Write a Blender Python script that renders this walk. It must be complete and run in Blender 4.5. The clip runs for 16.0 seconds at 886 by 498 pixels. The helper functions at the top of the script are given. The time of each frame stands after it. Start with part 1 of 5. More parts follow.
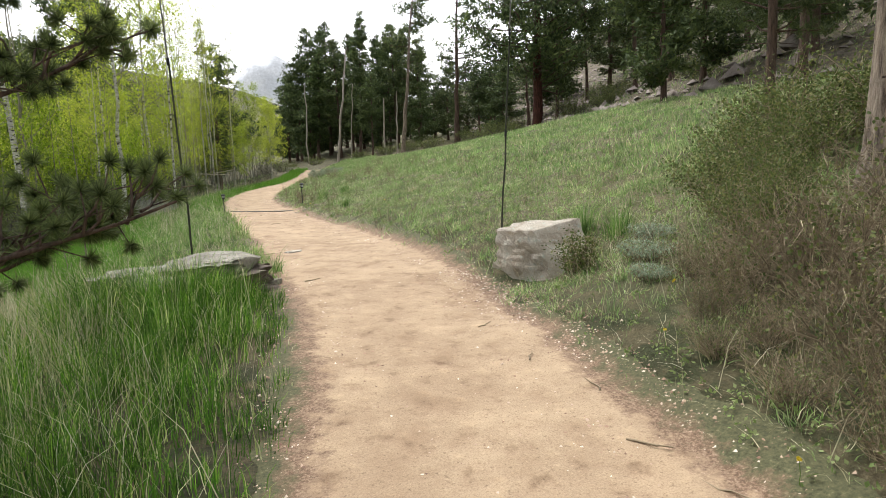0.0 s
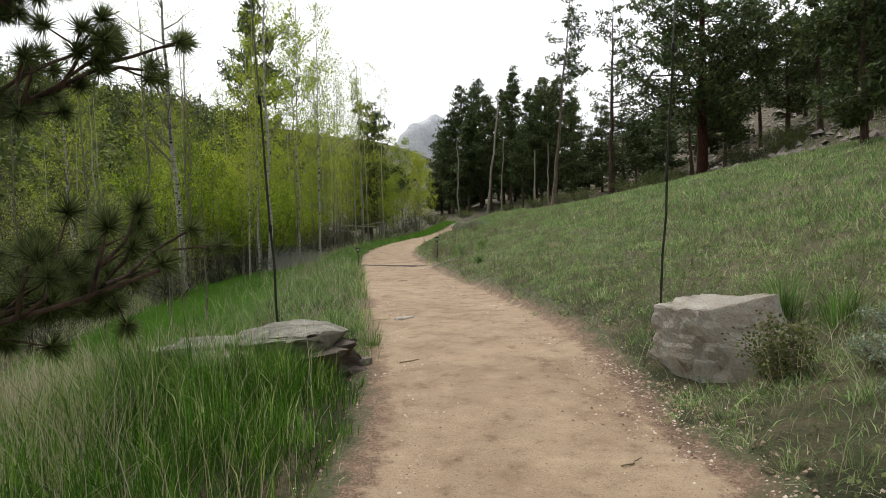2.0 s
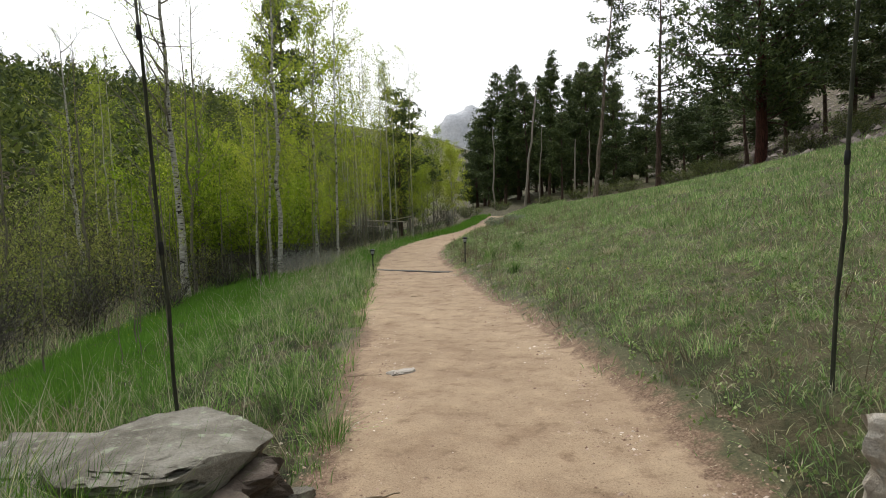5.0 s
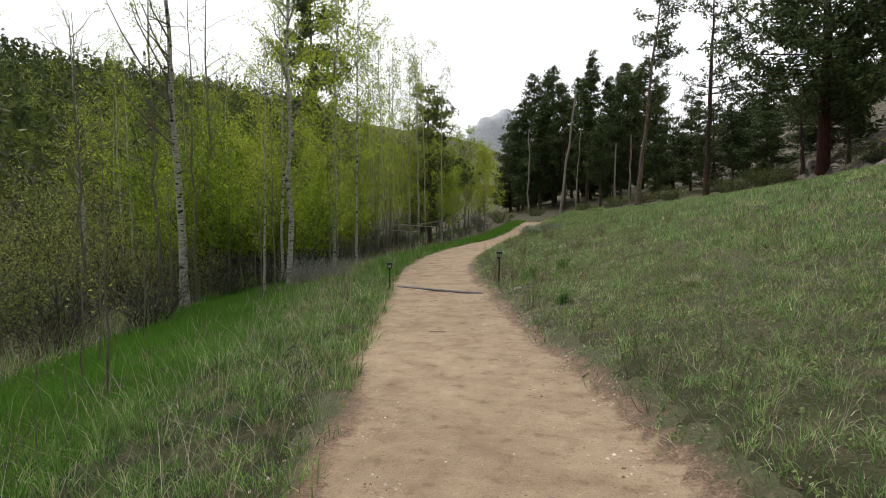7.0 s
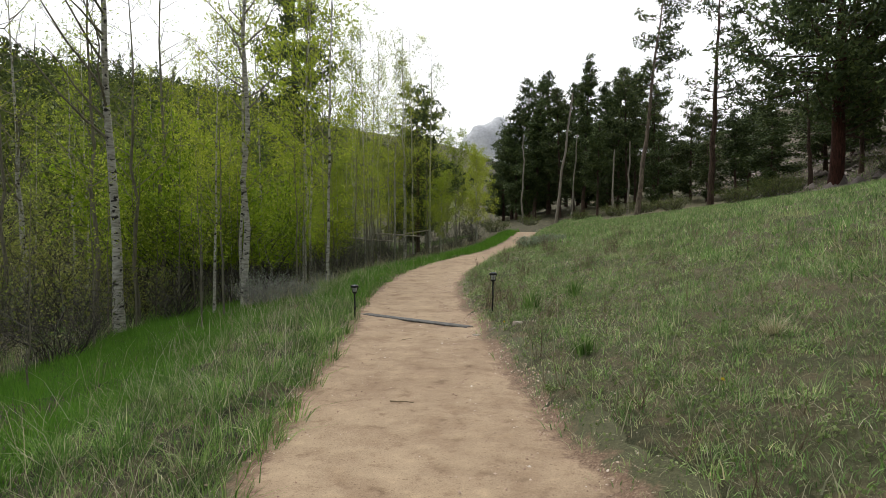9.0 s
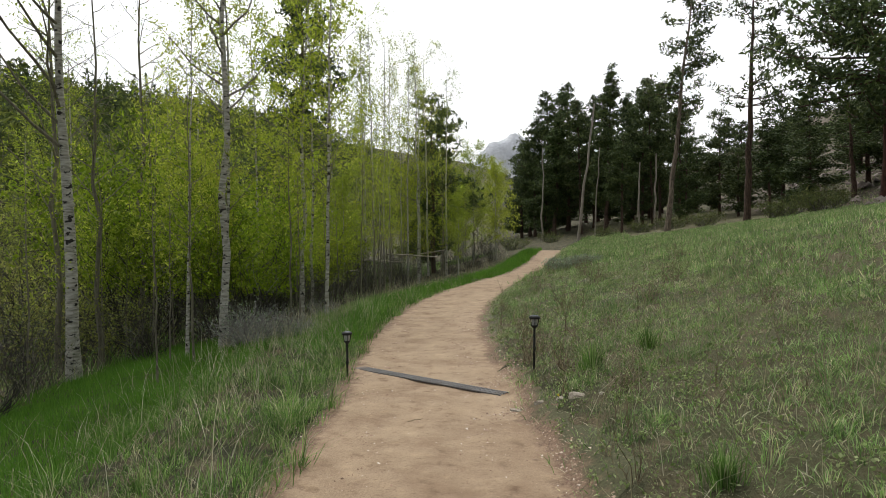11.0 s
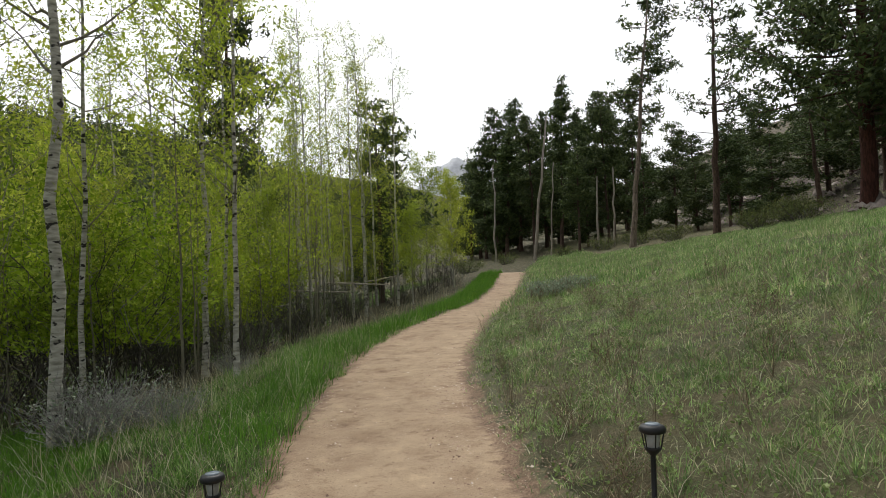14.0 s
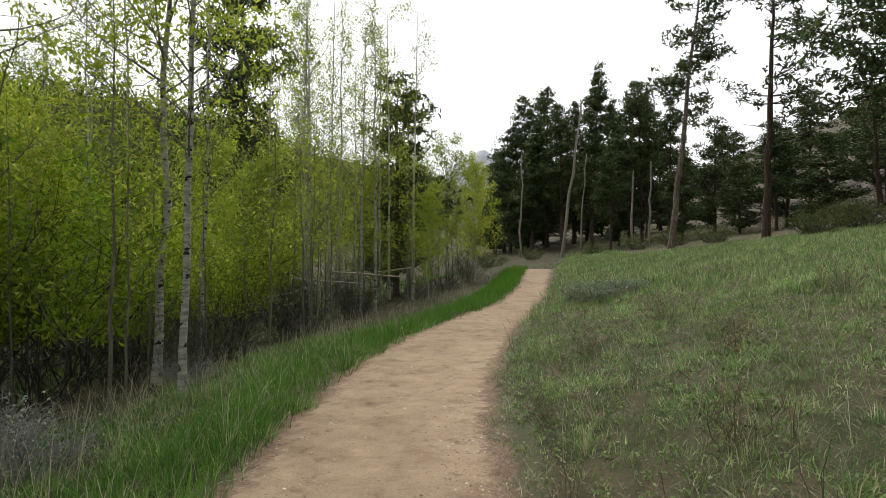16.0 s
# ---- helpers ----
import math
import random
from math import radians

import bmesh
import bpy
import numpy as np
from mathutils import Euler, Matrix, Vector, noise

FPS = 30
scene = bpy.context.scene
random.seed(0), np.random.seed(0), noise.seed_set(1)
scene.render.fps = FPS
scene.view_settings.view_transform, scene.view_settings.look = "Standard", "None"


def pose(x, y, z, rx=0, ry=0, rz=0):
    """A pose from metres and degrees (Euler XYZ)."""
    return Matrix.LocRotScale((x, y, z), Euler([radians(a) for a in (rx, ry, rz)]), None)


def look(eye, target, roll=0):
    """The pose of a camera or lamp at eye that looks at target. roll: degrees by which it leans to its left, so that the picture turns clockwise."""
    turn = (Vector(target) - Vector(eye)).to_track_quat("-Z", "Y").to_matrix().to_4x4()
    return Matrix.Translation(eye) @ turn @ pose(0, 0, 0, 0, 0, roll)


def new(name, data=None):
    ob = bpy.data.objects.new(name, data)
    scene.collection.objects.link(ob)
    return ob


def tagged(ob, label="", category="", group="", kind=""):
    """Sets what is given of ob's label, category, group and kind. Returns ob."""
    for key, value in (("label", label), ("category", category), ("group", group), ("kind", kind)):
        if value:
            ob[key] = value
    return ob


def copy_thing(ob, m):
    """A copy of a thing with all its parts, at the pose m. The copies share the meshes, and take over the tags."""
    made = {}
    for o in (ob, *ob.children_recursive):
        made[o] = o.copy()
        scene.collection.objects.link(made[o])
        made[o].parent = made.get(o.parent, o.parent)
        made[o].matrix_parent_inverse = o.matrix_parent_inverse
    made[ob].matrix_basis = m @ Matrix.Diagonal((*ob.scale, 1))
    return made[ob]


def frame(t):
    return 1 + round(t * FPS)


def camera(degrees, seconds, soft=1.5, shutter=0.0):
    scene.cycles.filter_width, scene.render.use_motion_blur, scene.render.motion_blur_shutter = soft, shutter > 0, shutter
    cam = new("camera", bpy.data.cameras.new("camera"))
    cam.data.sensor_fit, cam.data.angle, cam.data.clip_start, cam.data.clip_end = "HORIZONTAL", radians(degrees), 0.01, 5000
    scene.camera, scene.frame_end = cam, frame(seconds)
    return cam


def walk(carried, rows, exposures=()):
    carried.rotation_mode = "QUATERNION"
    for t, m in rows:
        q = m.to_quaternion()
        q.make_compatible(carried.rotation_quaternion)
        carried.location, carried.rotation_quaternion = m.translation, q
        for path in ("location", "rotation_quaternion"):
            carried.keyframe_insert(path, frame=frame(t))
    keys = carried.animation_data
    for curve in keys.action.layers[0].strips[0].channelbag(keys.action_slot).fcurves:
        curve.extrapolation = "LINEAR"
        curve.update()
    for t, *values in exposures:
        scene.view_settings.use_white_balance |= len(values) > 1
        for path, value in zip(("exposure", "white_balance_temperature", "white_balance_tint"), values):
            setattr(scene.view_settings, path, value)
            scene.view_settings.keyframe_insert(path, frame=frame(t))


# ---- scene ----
cam = camera(70.1, 16.0, 0.65)
PATH = [
    (0, (1.354, 0.967, 1.088), (1.505, 2.943, 0.819), -2.2),
    (0.5, (1.365, 1.324, 1.082), (1.309, 3.319, 0.95), -1.5),
    (1, (1.418, 1.685, 1.074), (1.272, 3.677, 0.957), -1.8),
    (1.5, (1.475, 2.041, 1.07), (1.301, 4.029, 0.941), -2.9),
    (2, (1.608, 2.44, 1.08), (1.29, 4.412, 0.993), -2.0),
    (2.5, (1.643, 2.78, 1.076), (1.31, 4.749, 0.97), -2.0),
    (3, (1.635, 3.135, 1.095), (1.265, 5.096, 0.964), -2.7),
    (3.2, (1.63, 3.333, 1.096), (1.214, 5.287, 1.002), -2.1),
    (5.3, (1.329, 5.042, 1.241), (0.896, 6.991, 1.131), -2.2),
    (5.5, (1.28, 5.224, 1.268), (0.853, 7.175, 1.182), -1.9),
    (6, (1.172, 5.746, 1.279), (0.686, 7.684, 1.184), -2.0),
    (6.5, (1.047, 6.246, 1.316), (0.57, 8.187, 1.251), -2.3),
    (7, (0.966, 6.818, 1.303), (0.439, 8.744, 1.205), -0.7),
    (7.5, (0.845, 7.387, 1.312), (0.372, 9.328, 1.227), -1.1),
    (8, (0.751, 7.946, 1.331), (0.224, 9.875, 1.308), -0.3),
    (8.5, (0.639, 8.515, 1.345), (0.127, 10.448, 1.286), -0.3),
    (9, (0.534, 9.097, 1.353), (0.03, 11.031, 1.279), -0.2),
    (9.5, (0.367, 9.643, 1.379), (-0.139, 11.577, 1.322), -1.3),
    (10, (0.21, 10.216, 1.397), (-0.303, 12.149, 1.361), -1.7),
    (10.2, (0.121, 10.419, 1.407), (-0.418, 12.345, 1.388), -0.9),
    (12.3, (-0.483, 12.79, 1.471), (-1.05, 14.707, 1.447), -0.4),
    (12.5, (-0.603, 13.015, 1.441), (-1.155, 14.937, 1.402), 0.5),
    (13, (-0.862, 13.59, 1.465), (-1.244, 15.553, 1.44), -1.8),
    (13.5, (-1.11, 14.177, 1.433), (-1.487, 16.14, 1.501), -1.7),
    (14, (-1.281, 14.73, 1.42), (-1.663, 16.693, 1.474), -2.5),
    (14.5, (-1.39, 15.257, 1.402), (-1.769, 17.22, 1.47), -2.7),
    (15, (-1.476, 15.724, 1.489), (-1.843, 17.69, 1.522), -1.2),
    (15.5, (-1.634, 16.292, 1.466), (-2.0, 18.258, 1.487), -1.0),
    (16, (-1.705, 17.026, 1.428), (-2.157, 18.975, 1.458), 0.2),
]
EXPOSURES = [(0, 1.08), (0.5, 0.83), (1, 0.6), (1.5, 0.44), (2.5, 0.31), (5.3, 0.32), (6, 0.27), (7, 0.17), (8.5, 0.22), (16, 0.21)]
walk(cam, [(t, look(eye, target, roll)) for t, eye, target, roll in PATH], EXPOSURES)

# ---- world, sun ----
world = bpy.data.worlds.new("overcast_sky")
scene.world = world
world.use_nodes = True
wn = world.node_tree
sky = wn.nodes.new("ShaderNodeTexSky")
sky.sky_type = "NISHITA"
sky.sun_disc = False
sky.sun_elevation = radians(58)
sky.sun_rotation = radians(-25)
sky.air_density, sky.dust_density = 1.0, 4.0
grey_sky = wn.nodes.new("ShaderNodeHueSaturation")
grey_sky.inputs["Saturation"].default_value = 0.14
wn.links.new(sky.outputs[0], grey_sky.inputs["Color"])
wn.links.new(grey_sky.outputs[0], wn.nodes["Background"].inputs[0])
wn.nodes["Background"].inputs[1].default_value = 0.165
sun_data = bpy.data.lights.new("sun", "SUN")
sun_data.energy, sun_data.angle, sun_data.color = 0.9, radians(30), (1.0, 0.96, 0.9)
sun = new("sun", sun_data)
sun.matrix_world = look((-10.6, 22.7, 40), (0, 0, 0))

RNG = np.random.default_rng(7)


# ---- materials ----
def material(name, rough=0.9):
    m = bpy.data.materials.new(name)
    m.use_nodes = True
    m.node_tree.nodes["Principled BSDF"].inputs["Roughness"].default_value = rough
    m.node_tree.nodes["Principled BSDF"].inputs["Specular IOR Level"].default_value = 0.25
    return m, m.node_tree, m.node_tree.nodes["Principled BSDF"]


def ramp(nt, fac, stops):
    r = nt.nodes.new("ShaderNodeValToRGB")
    el = r.color_ramp.elements
    while len(el) < len(stops):
        el.new(0.5)
    for e, (p, c) in zip(el, stops):
        e.position, e.color = p, (*c, 1)
    nt.links.new(fac, r.inputs[0])
    return r.outputs[0]


def noise_tex(nt, scale, detail=5, stretch=None, rough=0.6):
    n = nt.nodes.new("ShaderNodeTexNoise")
    n.inputs["Scale"].default_value, n.inputs["Detail"].default_value, n.inputs["Roughness"].default_value = scale, detail, rough
    co = nt.nodes.new("ShaderNodeTexCoord")
    if stretch:
        mp = nt.nodes.new("ShaderNodeMapping")
        mp.inputs["Scale"].default_value = stretch
        nt.links.new(co.outputs["Object"], mp.inputs[0])
        nt.links.new(mp.outputs[0], n.inputs["Vector"])
    else:
        nt.links.new(co.outputs["Object"], n.inputs["Vector"])
    return n.outputs["Fac"]


def mix(nt, fac, a, b, mode="MIX"):
    n = nt.nodes.new("ShaderNodeMix")
    n.data_type, n.blend_type = "RGBA", mode
    for sock, v in ((n.inputs[0], fac), (n.inputs[6], a), (n.inputs[7], b)):
        if isinstance(v, (int, float)):
            sock.default_value = v
        elif isinstance(v, tuple):
            sock.default_value = (*v, 1)
        else:
            nt.links.new(v, sock)
    return n.outputs[2]


def bump(nt, bsdf, height, strength, distance):
    b = nt.nodes.new("ShaderNodeBump")
    b.inputs["Strength"].default_value, b.inputs["Distance"].default_value = strength, distance
    nt.links.new(height, b.inputs["Height"])
    nt.links.new(b.outputs[0], bsdf.inputs["Normal"])


def leafy(name, stops, patch=(0.8, 1.15), patch_scale=0.6, translucent=0.35, straw=None, tuft=0.0, each=0.0):
    """Leaves and blades: each island takes its own tint, patches vary over metres, light shines through."""
    m, nt, b = material(name, 0.7)
    geo = nt.nodes.new("ShaderNodeNewGeometry")
    col = ramp(nt, geo.outputs["Random Per Island"], stops)
    n = noise_tex(nt, patch_scale, 3)
    p = ramp(nt, n, [(0.3, (patch[0],) * 3), (0.7, (patch[1],) * 3)])
    if straw:
        worn = ramp(nt, noise_tex(nt, patch_scale * 0.6, 5, (1, 1, 0.1), 0.65), [(0.54, (0, 0, 0)), (0.7, (0.6, 0.6, 0.6))])
        col = mix(nt, worn, col, straw)
    col = mix(nt, 1.0, col, p, "MULTIPLY")
    if tuft:
        col = mix(nt, 1.0, col, ramp(nt, noise_tex(nt, tuft, 2, (1, 1, 0.3)), [(0.34, (0.5, 0.54, 0.52)), (0.5, (1, 1, 1)), (0.66, (1.5, 1.45, 1.4))]), "MULTIPLY")
    if each:
        own = nt.nodes.new("ShaderNodeObjectInfo")
        col = mix(nt, each, col, ramp(nt, own.outputs["Random"], [(0.0, (0.62, 0.7, 0.6)), (0.35, (0.9, 1.0, 0.8)), (0.7, (1.1, 1.1, 0.9)), (1.0, (1.22, 1.16, 1.1))]), "MULTIPLY")
    nt.links.new(col, b.inputs["Base Color"])
    tr = nt.nodes.new("ShaderNodeBsdfTranslucent")
    nt.links.new(col, tr.inputs[0])
    ms = nt.nodes.new("ShaderNodeMixShader")
    ms.inputs[0].default_value = translucent
    nt.links.new(b.outputs[0], ms.inputs[1])
    nt.links.new(tr.outputs[0], ms.inputs[2])
    nt.links.new(ms.outputs[0], nt.nodes["Material Output"].inputs[0])
    return m


def rocky(name, dark, mid, light, scale=5.0, depth=0.02, lichen=None):
    m, nt, b = material(name, 0.9)
    big, fine = noise_tex(nt, scale, 6), noise_tex(nt, scale * 14, 6, None, 0.75)
    col = ramp(nt, big, [(0.3, dark), (0.5, mid), (0.72, light)])
    col = mix(nt, 0.55, col, ramp(nt, fine, [(0.3, (0.35, 0.35, 0.35)), (0.7, (1, 1, 1))]), "MULTIPLY")
    if lichen:
        spot = ramp(nt, noise_tex(nt, scale * 2.3, 4), [(0.58, (0, 0, 0)), (0.66, (1, 1, 1))])
        col = mix(nt, spot, col, lichen)
    nt.links.new(col, b.inputs["Base Color"])
    bump(nt, b, fine, 0.7, depth)
    return m


def woody(name, dark, light, stretch=(9, 9, 1.5), scale=3.0, depth=0.02):
    m, nt, b = material(name, 0.95)
    n = noise_tex(nt, scale, 6, stretch, 0.7)
    nt.links.new(ramp(nt, n, [(0.35, dark), (0.65, light)]), b.inputs["Base Color"])
    bump(nt, b, n, 0.8, depth)
    return m


def plain(name, colour, rough, metal=0.0, wear=0.25):
    m, nt, b = material(name, rough)
    n = noise_tex(nt, 35, 5)
    lo = tuple(c * (1 - wear) for c in colour)
    nt.links.new(ramp(nt, n, [(0.3, lo), (0.7, colour)]), b.inputs["Base Color"])
    b.inputs["Metallic"].default_value = metal
    return m


def path_material():
    m, nt, b = material("decomposed_granite", 0.95)
    broad, mid, grit = noise_tex(nt, 0.55, 4), noise_tex(nt, 2.6, 6, None, 0.6), noise_tex(nt, 110, 4, None, 0.8)
    col = ramp(nt, broad, [(0.3, (0.305, 0.222, 0.145)), (0.7, (0.395, 0.3, 0.2))])
    col = mix(nt, 1.0, col, ramp(nt, mid, [(0.3, (0.74, 0.69, 0.66)), (0.48, (0.96, 0.955, 0.95)), (0.68, (1.1, 1.1, 1.09))]), "MULTIPLY")
    col = mix(nt, 0.55, col, ramp(nt, grit, [(0.32, (0.5, 0.48, 0.46)), (0.5, (0.96, 0.96, 0.96)), (0.68, (1.3, 1.3, 1.3))]), "MULTIPLY")
    scuff = noise_tex(nt, 6.5, 5, None, 0.62)
    col = mix(nt, 1.0, col, ramp(nt, scuff, [(0.3, (0.62, 0.57, 0.54)), (0.43, (0.93, 0.915, 0.91)), (0.58, (1, 1, 1)), (0.7, (1.16, 1.15, 1.13))]), "MULTIPLY")
    speck = noise_tex(nt, 48, 3, None, 0.6)
    col = mix(nt, 0.7, col, ramp(nt, speck, [(0.3, (0.5, 0.47, 0.45)), (0.4, (1, 1, 1)), (0.66, (1, 1, 1)), (0.74, (1.5, 1.48, 1.45))]), "MULTIPLY")
    at = nt.nodes.new("ShaderNodeAttribute")
    at.attribute_name = "inside"
    edge = nt.nodes.new("ShaderNodeMath")
    edge.operation = "ADD"
    nt.links.new(at.outputs["Fac"], edge.inputs[0])
    sub_noise = nt.nodes.new("ShaderNodeMath")
    sub_noise.operation = "MULTIPLY_ADD"
    nt.links.new(noise_tex(nt, 9, 6, None, 0.7), sub_noise.inputs[0])
    sub_noise.inputs[1].default_value, sub_noise.inputs[2].default_value = 0.7, -0.35
    nt.links.new(sub_noise.outputs[0], edge.inputs[1])
    dirt = ramp(nt, noise_tex(nt, 60, 6, None, 0.8), [(0.3, (0.06, 0.038, 0.024)), (0.48, (0.16, 0.104, 0.068)), (0.6, (0.27, 0.19, 0.13)), (0.72, (0.5, 0.4, 0.31))])
    turf = ramp(nt, noise_tex(nt, 45, 5, None, 0.75), [(0.3, (0.03, 0.032, 0.016)), (0.6, (0.1, 0.1, 0.05)), (0.75, (0.22, 0.2, 0.12))])
    dirt = mix(nt, ramp(nt, edge.outputs[0], [(0.3, (0, 0, 0)), (0.46, (1, 1, 1))]), turf, dirt)
    col = mix(nt, ramp(nt, edge.outputs[0], [(0.5, (0, 0, 0)), (0.63, (1, 1, 1))]), dirt, col)
    nt.links.new(col, b.inputs["Base Color"])
    h = mix(nt, 0.5, speck, grit)
    bump(nt, b, mix(nt, 0.45, h, scuff), 0.7, 0.014)
    return m


def ground_material():
    m, nt, b = material("soil_and_litter", 1.0)
    broad, mid, fine = noise_tex(nt, 0.35, 4), noise_tex(nt, 4, 6), noise_tex(nt, 45, 5, None, 0.75)
    at = nt.nodes.new("ShaderNodeAttribute")
    at.attribute_name = "thatch"
    soil = ramp(nt, broad, [(0.35, (0.045, 0.052, 0.022)), (0.65, (0.075, 0.075, 0.04))])
    thatch = ramp(nt, broad, [(0.35, (0.085, 0.095, 0.042)), (0.65, (0.15, 0.14, 0.075))])
    col = mix(nt, at.outputs["Fac"], soil, thatch)
    rub = nt.nodes.new("ShaderNodeAttribute")
    rub.attribute_name = "rubble"
    col = mix(nt, rub.outputs["Fac"], col, ramp(nt, noise_tex(nt, 1.6, 6, None, 0.7), [(0.35, (0.05, 0.05, 0.03)), (0.52, (0.1, 0.088, 0.062)), (0.72, (0.22, 0.195, 0.16))]))
    col = mix(nt, ramp(nt, mid, [(0.45, (0, 0, 0)), (0.7, (1, 1, 1))]), col, (0.2, 0.16, 0.095))
    col = mix(nt, 0.8, col, ramp(nt, fine, [(0.3, (0.3, 0.3, 0.3)), (0.7, (1.2, 1.2, 1.2))]), "MULTIPLY")
    nt.links.new(col, b.inputs["Base Color"])
    bump(nt, b, fine, 0.9, 0.04)
    return m


def aspen_bark():
    m, nt, b = material("aspen_bark", 0.8)
    band = noise_tex(nt, 2.2, 4, (3, 3, 14), 0.5)
    knot = noise_tex(nt, 1.4, 3, (6, 6, 11), 0.55)
    col = ramp(nt, band, [(0.3, (0.2, 0.195, 0.155)), (0.48, (0.38, 0.37, 0.32)), (0.7, (0.58, 0.57, 0.51))])
    col = mix(nt, ramp(nt, knot, [(0.585, (0, 0, 0)), (0.62, (1, 1, 1))]), col, (0.03, 0.028, 0.025))
    nt.links.new(col, b.inputs["Base Color"])
    bump(nt, b, band, 0.3, 0.01)
    return m


M_PATH, M_GROUND = path_material(), ground_material()
M_MEADOW = leafy("meadow_grass_blades", [(0.0, (0.135, 0.255, 0.065)), (0.45, (0.235, 0.385, 0.12)), (0.72, (0.34, 0.47, 0.2)), (0.9, (0.48, 0.46, 0.26)), (1.0, (0.64, 0.6, 0.42))], (0.6, 1.35), 1.1, 0.22, (0.46, 0.41, 0.25), tuft=8.0)
M_TALL = leafy("tall_grass_blades", [(0.0, (0.035, 0.11, 0.01)), (0.5, (0.09, 0.22, 0.02)), (0.78, (0.2, 0.36, 0.045)), (0.9, (0.4, 0.45, 0.17)), (1.0, (0.62, 0.6, 0.4))], (0.5, 1.3), 1.6, 0.25, tuft=7.0)
M_LUSH = leafy("lush_grass_blades", [(0.0, (0.07, 0.19, 0.02)), (0.7, (0.125, 0.28, 0.03)), (1.0, (0.19, 0.34, 0.05))], (0.8, 1.15), 0.5)
M_VERGE = leafy("verge_grass_blades", [(0.0, (0.075, 0.18, 0.03)), (0.5, (0.16, 0.3, 0.06)), (0.8, (0.28, 0.42, 0.13)), (0.93, (0.48, 0.5, 0.28)), (1.0, (0.62, 0.6, 0.43))], (0.55, 1.35), 1.4, 0.25, (0.3, 0.34, 0.16), tuft=7.0)
M_FORB = leafy("weed_leaves", [(0.0, (0.14, 0.21, 0.06)), (0.6, (0.24, 0.32, 0.11)), (1.0, (0.38, 0.44, 0.21))], (0.7, 1.2), 1.5, 0.3)
M_DRY = leafy("dry_straw", [(0.0, (0.33, 0.29, 0.17)), (0.6, (0.52, 0.48, 0.31)), (1.0, (0.7, 0.67, 0.5))], (0.8, 1.1), 1.0, 0.15)
M_BRUSH = leafy("dead_brush_twigs", [(0.0, (0.13, 0.095, 0.06)), (0.6, (0.26, 0.205, 0.13)), (1.0, (0.44, 0.37, 0.25))], (0.7, 1.1), 1.5, 0.0)
M_GREYTWIG = leafy("grey_twigs", [(0.0, (0.03, 0.028, 0.023)), (0.7, (0.07, 0.063, 0.052)), (0.88, (0.16, 0.15, 0.13)), (1.0, (0.28, 0.27, 0.24))], (0.6, 1.1), 0.7, 0.0)
M_SAGETWIG = leafy("grey_sage_twigs", [(0.0, (0.16, 0.155, 0.14)), (0.6, (0.28, 0.275, 0.255)), (1.0, (0.42, 0.41, 0.39))], (0.7, 1.1), 1.5, 0.0)
M_ASPEN_LEAF = leafy("young_aspen_leaves", [(0.0, (0.27, 0.35, 0.035)), (0.6, (0.42, 0.49, 0.06)), (1.0, (0.58, 0.62, 0.14))], (0.6, 1.2), 0.9, 0.55, each=0.8)
M_WILLOW_LEAF = leafy("willow_leaves", [(0.0, (0.16, 0.25, 0.014)), (0.6, (0.31, 0.41, 0.028)), (1.0, (0.47, 0.55, 0.08))], (0.55, 1.25), 0.9, 0.55, each=0.9)
M_SHRUB_LEAF = leafy("bitterbrush_leaves", [(0.0, (0.07, 0.1, 0.03)), (0.6, (0.125, 0.16, 0.045)), (1.0, (0.25, 0.25, 0.09))], (0.75, 1.15), 1.5, 0.3)
M_SAGE_LEAF = leafy("sage_leaves", [(0.0, (0.2, 0.27, 0.17)), (0.6, (0.3, 0.38, 0.26)), (1.0, (0.42, 0.48, 0.36))], (0.8, 1.1), 2.0, 0.15)
M_NEEDLE = leafy("pine_needles", [(0.0, (0.045, 0.068, 0.03)), (0.6, (0.09, 0.125, 0.048)), (1.0, (0.17, 0.21, 0.075))], (0.6, 1.3), 0.35, 0.18, each=0.5)
M_OLIVE = leafy("olive_brush_leaves", [(0.0, (0.16, 0.2, 0.045)), (0.6, (0.28, 0.32, 0.08)), (1.0, (0.46, 0.47, 0.17))], (0.6, 1.2), 0.7, 0.4, each=0.8)
M_NEAR_NEEDLE = leafy("young_pine_needles", [(0.0, (0.045, 0.065, 0.022)), (0.6, (0.105, 0.14, 0.045)), (1.0, (0.2, 0.24, 0.085))], (0.7, 1.25), 2.0, 0.3)
M_WOODS = leafy("hillside_foliage", [(0.0, (0.05, 0.075, 0.02)), (0.55, (0.11, 0.15, 0.035)), (1.0, (0.23, 0.27, 0.06))], (0.45, 1.4), 0.11, 0.3)
M_YELLOW = leafy("yellow_petals", [(0.0, (0.6, 0.45, 0.03)), (1.0, (0.75, 0.6, 0.06))], (0.9, 1.1), 1.0, 0.2)
M_ASPEN_BARK = aspen_bark()
M_TWIG_BARK = woody("aspen_twig_bark", (0.11, 0.1, 0.07), (0.25, 0.235, 0.18))
M_PINE_BARK = woody("ponderosa_bark", (0.035, 0.025, 0.02), (0.15, 0.1, 0.075), (9, 9, 1.6), 2.0, 0.05)
M_RED_BARK = woody("red_ponderosa_bark", (0.025, 0.011, 0.008), (0.1, 0.04, 0.027), (6, 6, 1.2), 2.0, 0.05)
M_PALE_BARK = woody("pale_dead_bark", (0.2, 0.175, 0.145), (0.42, 0.37, 0.31), (9, 9, 1.0), 2.0, 0.02)
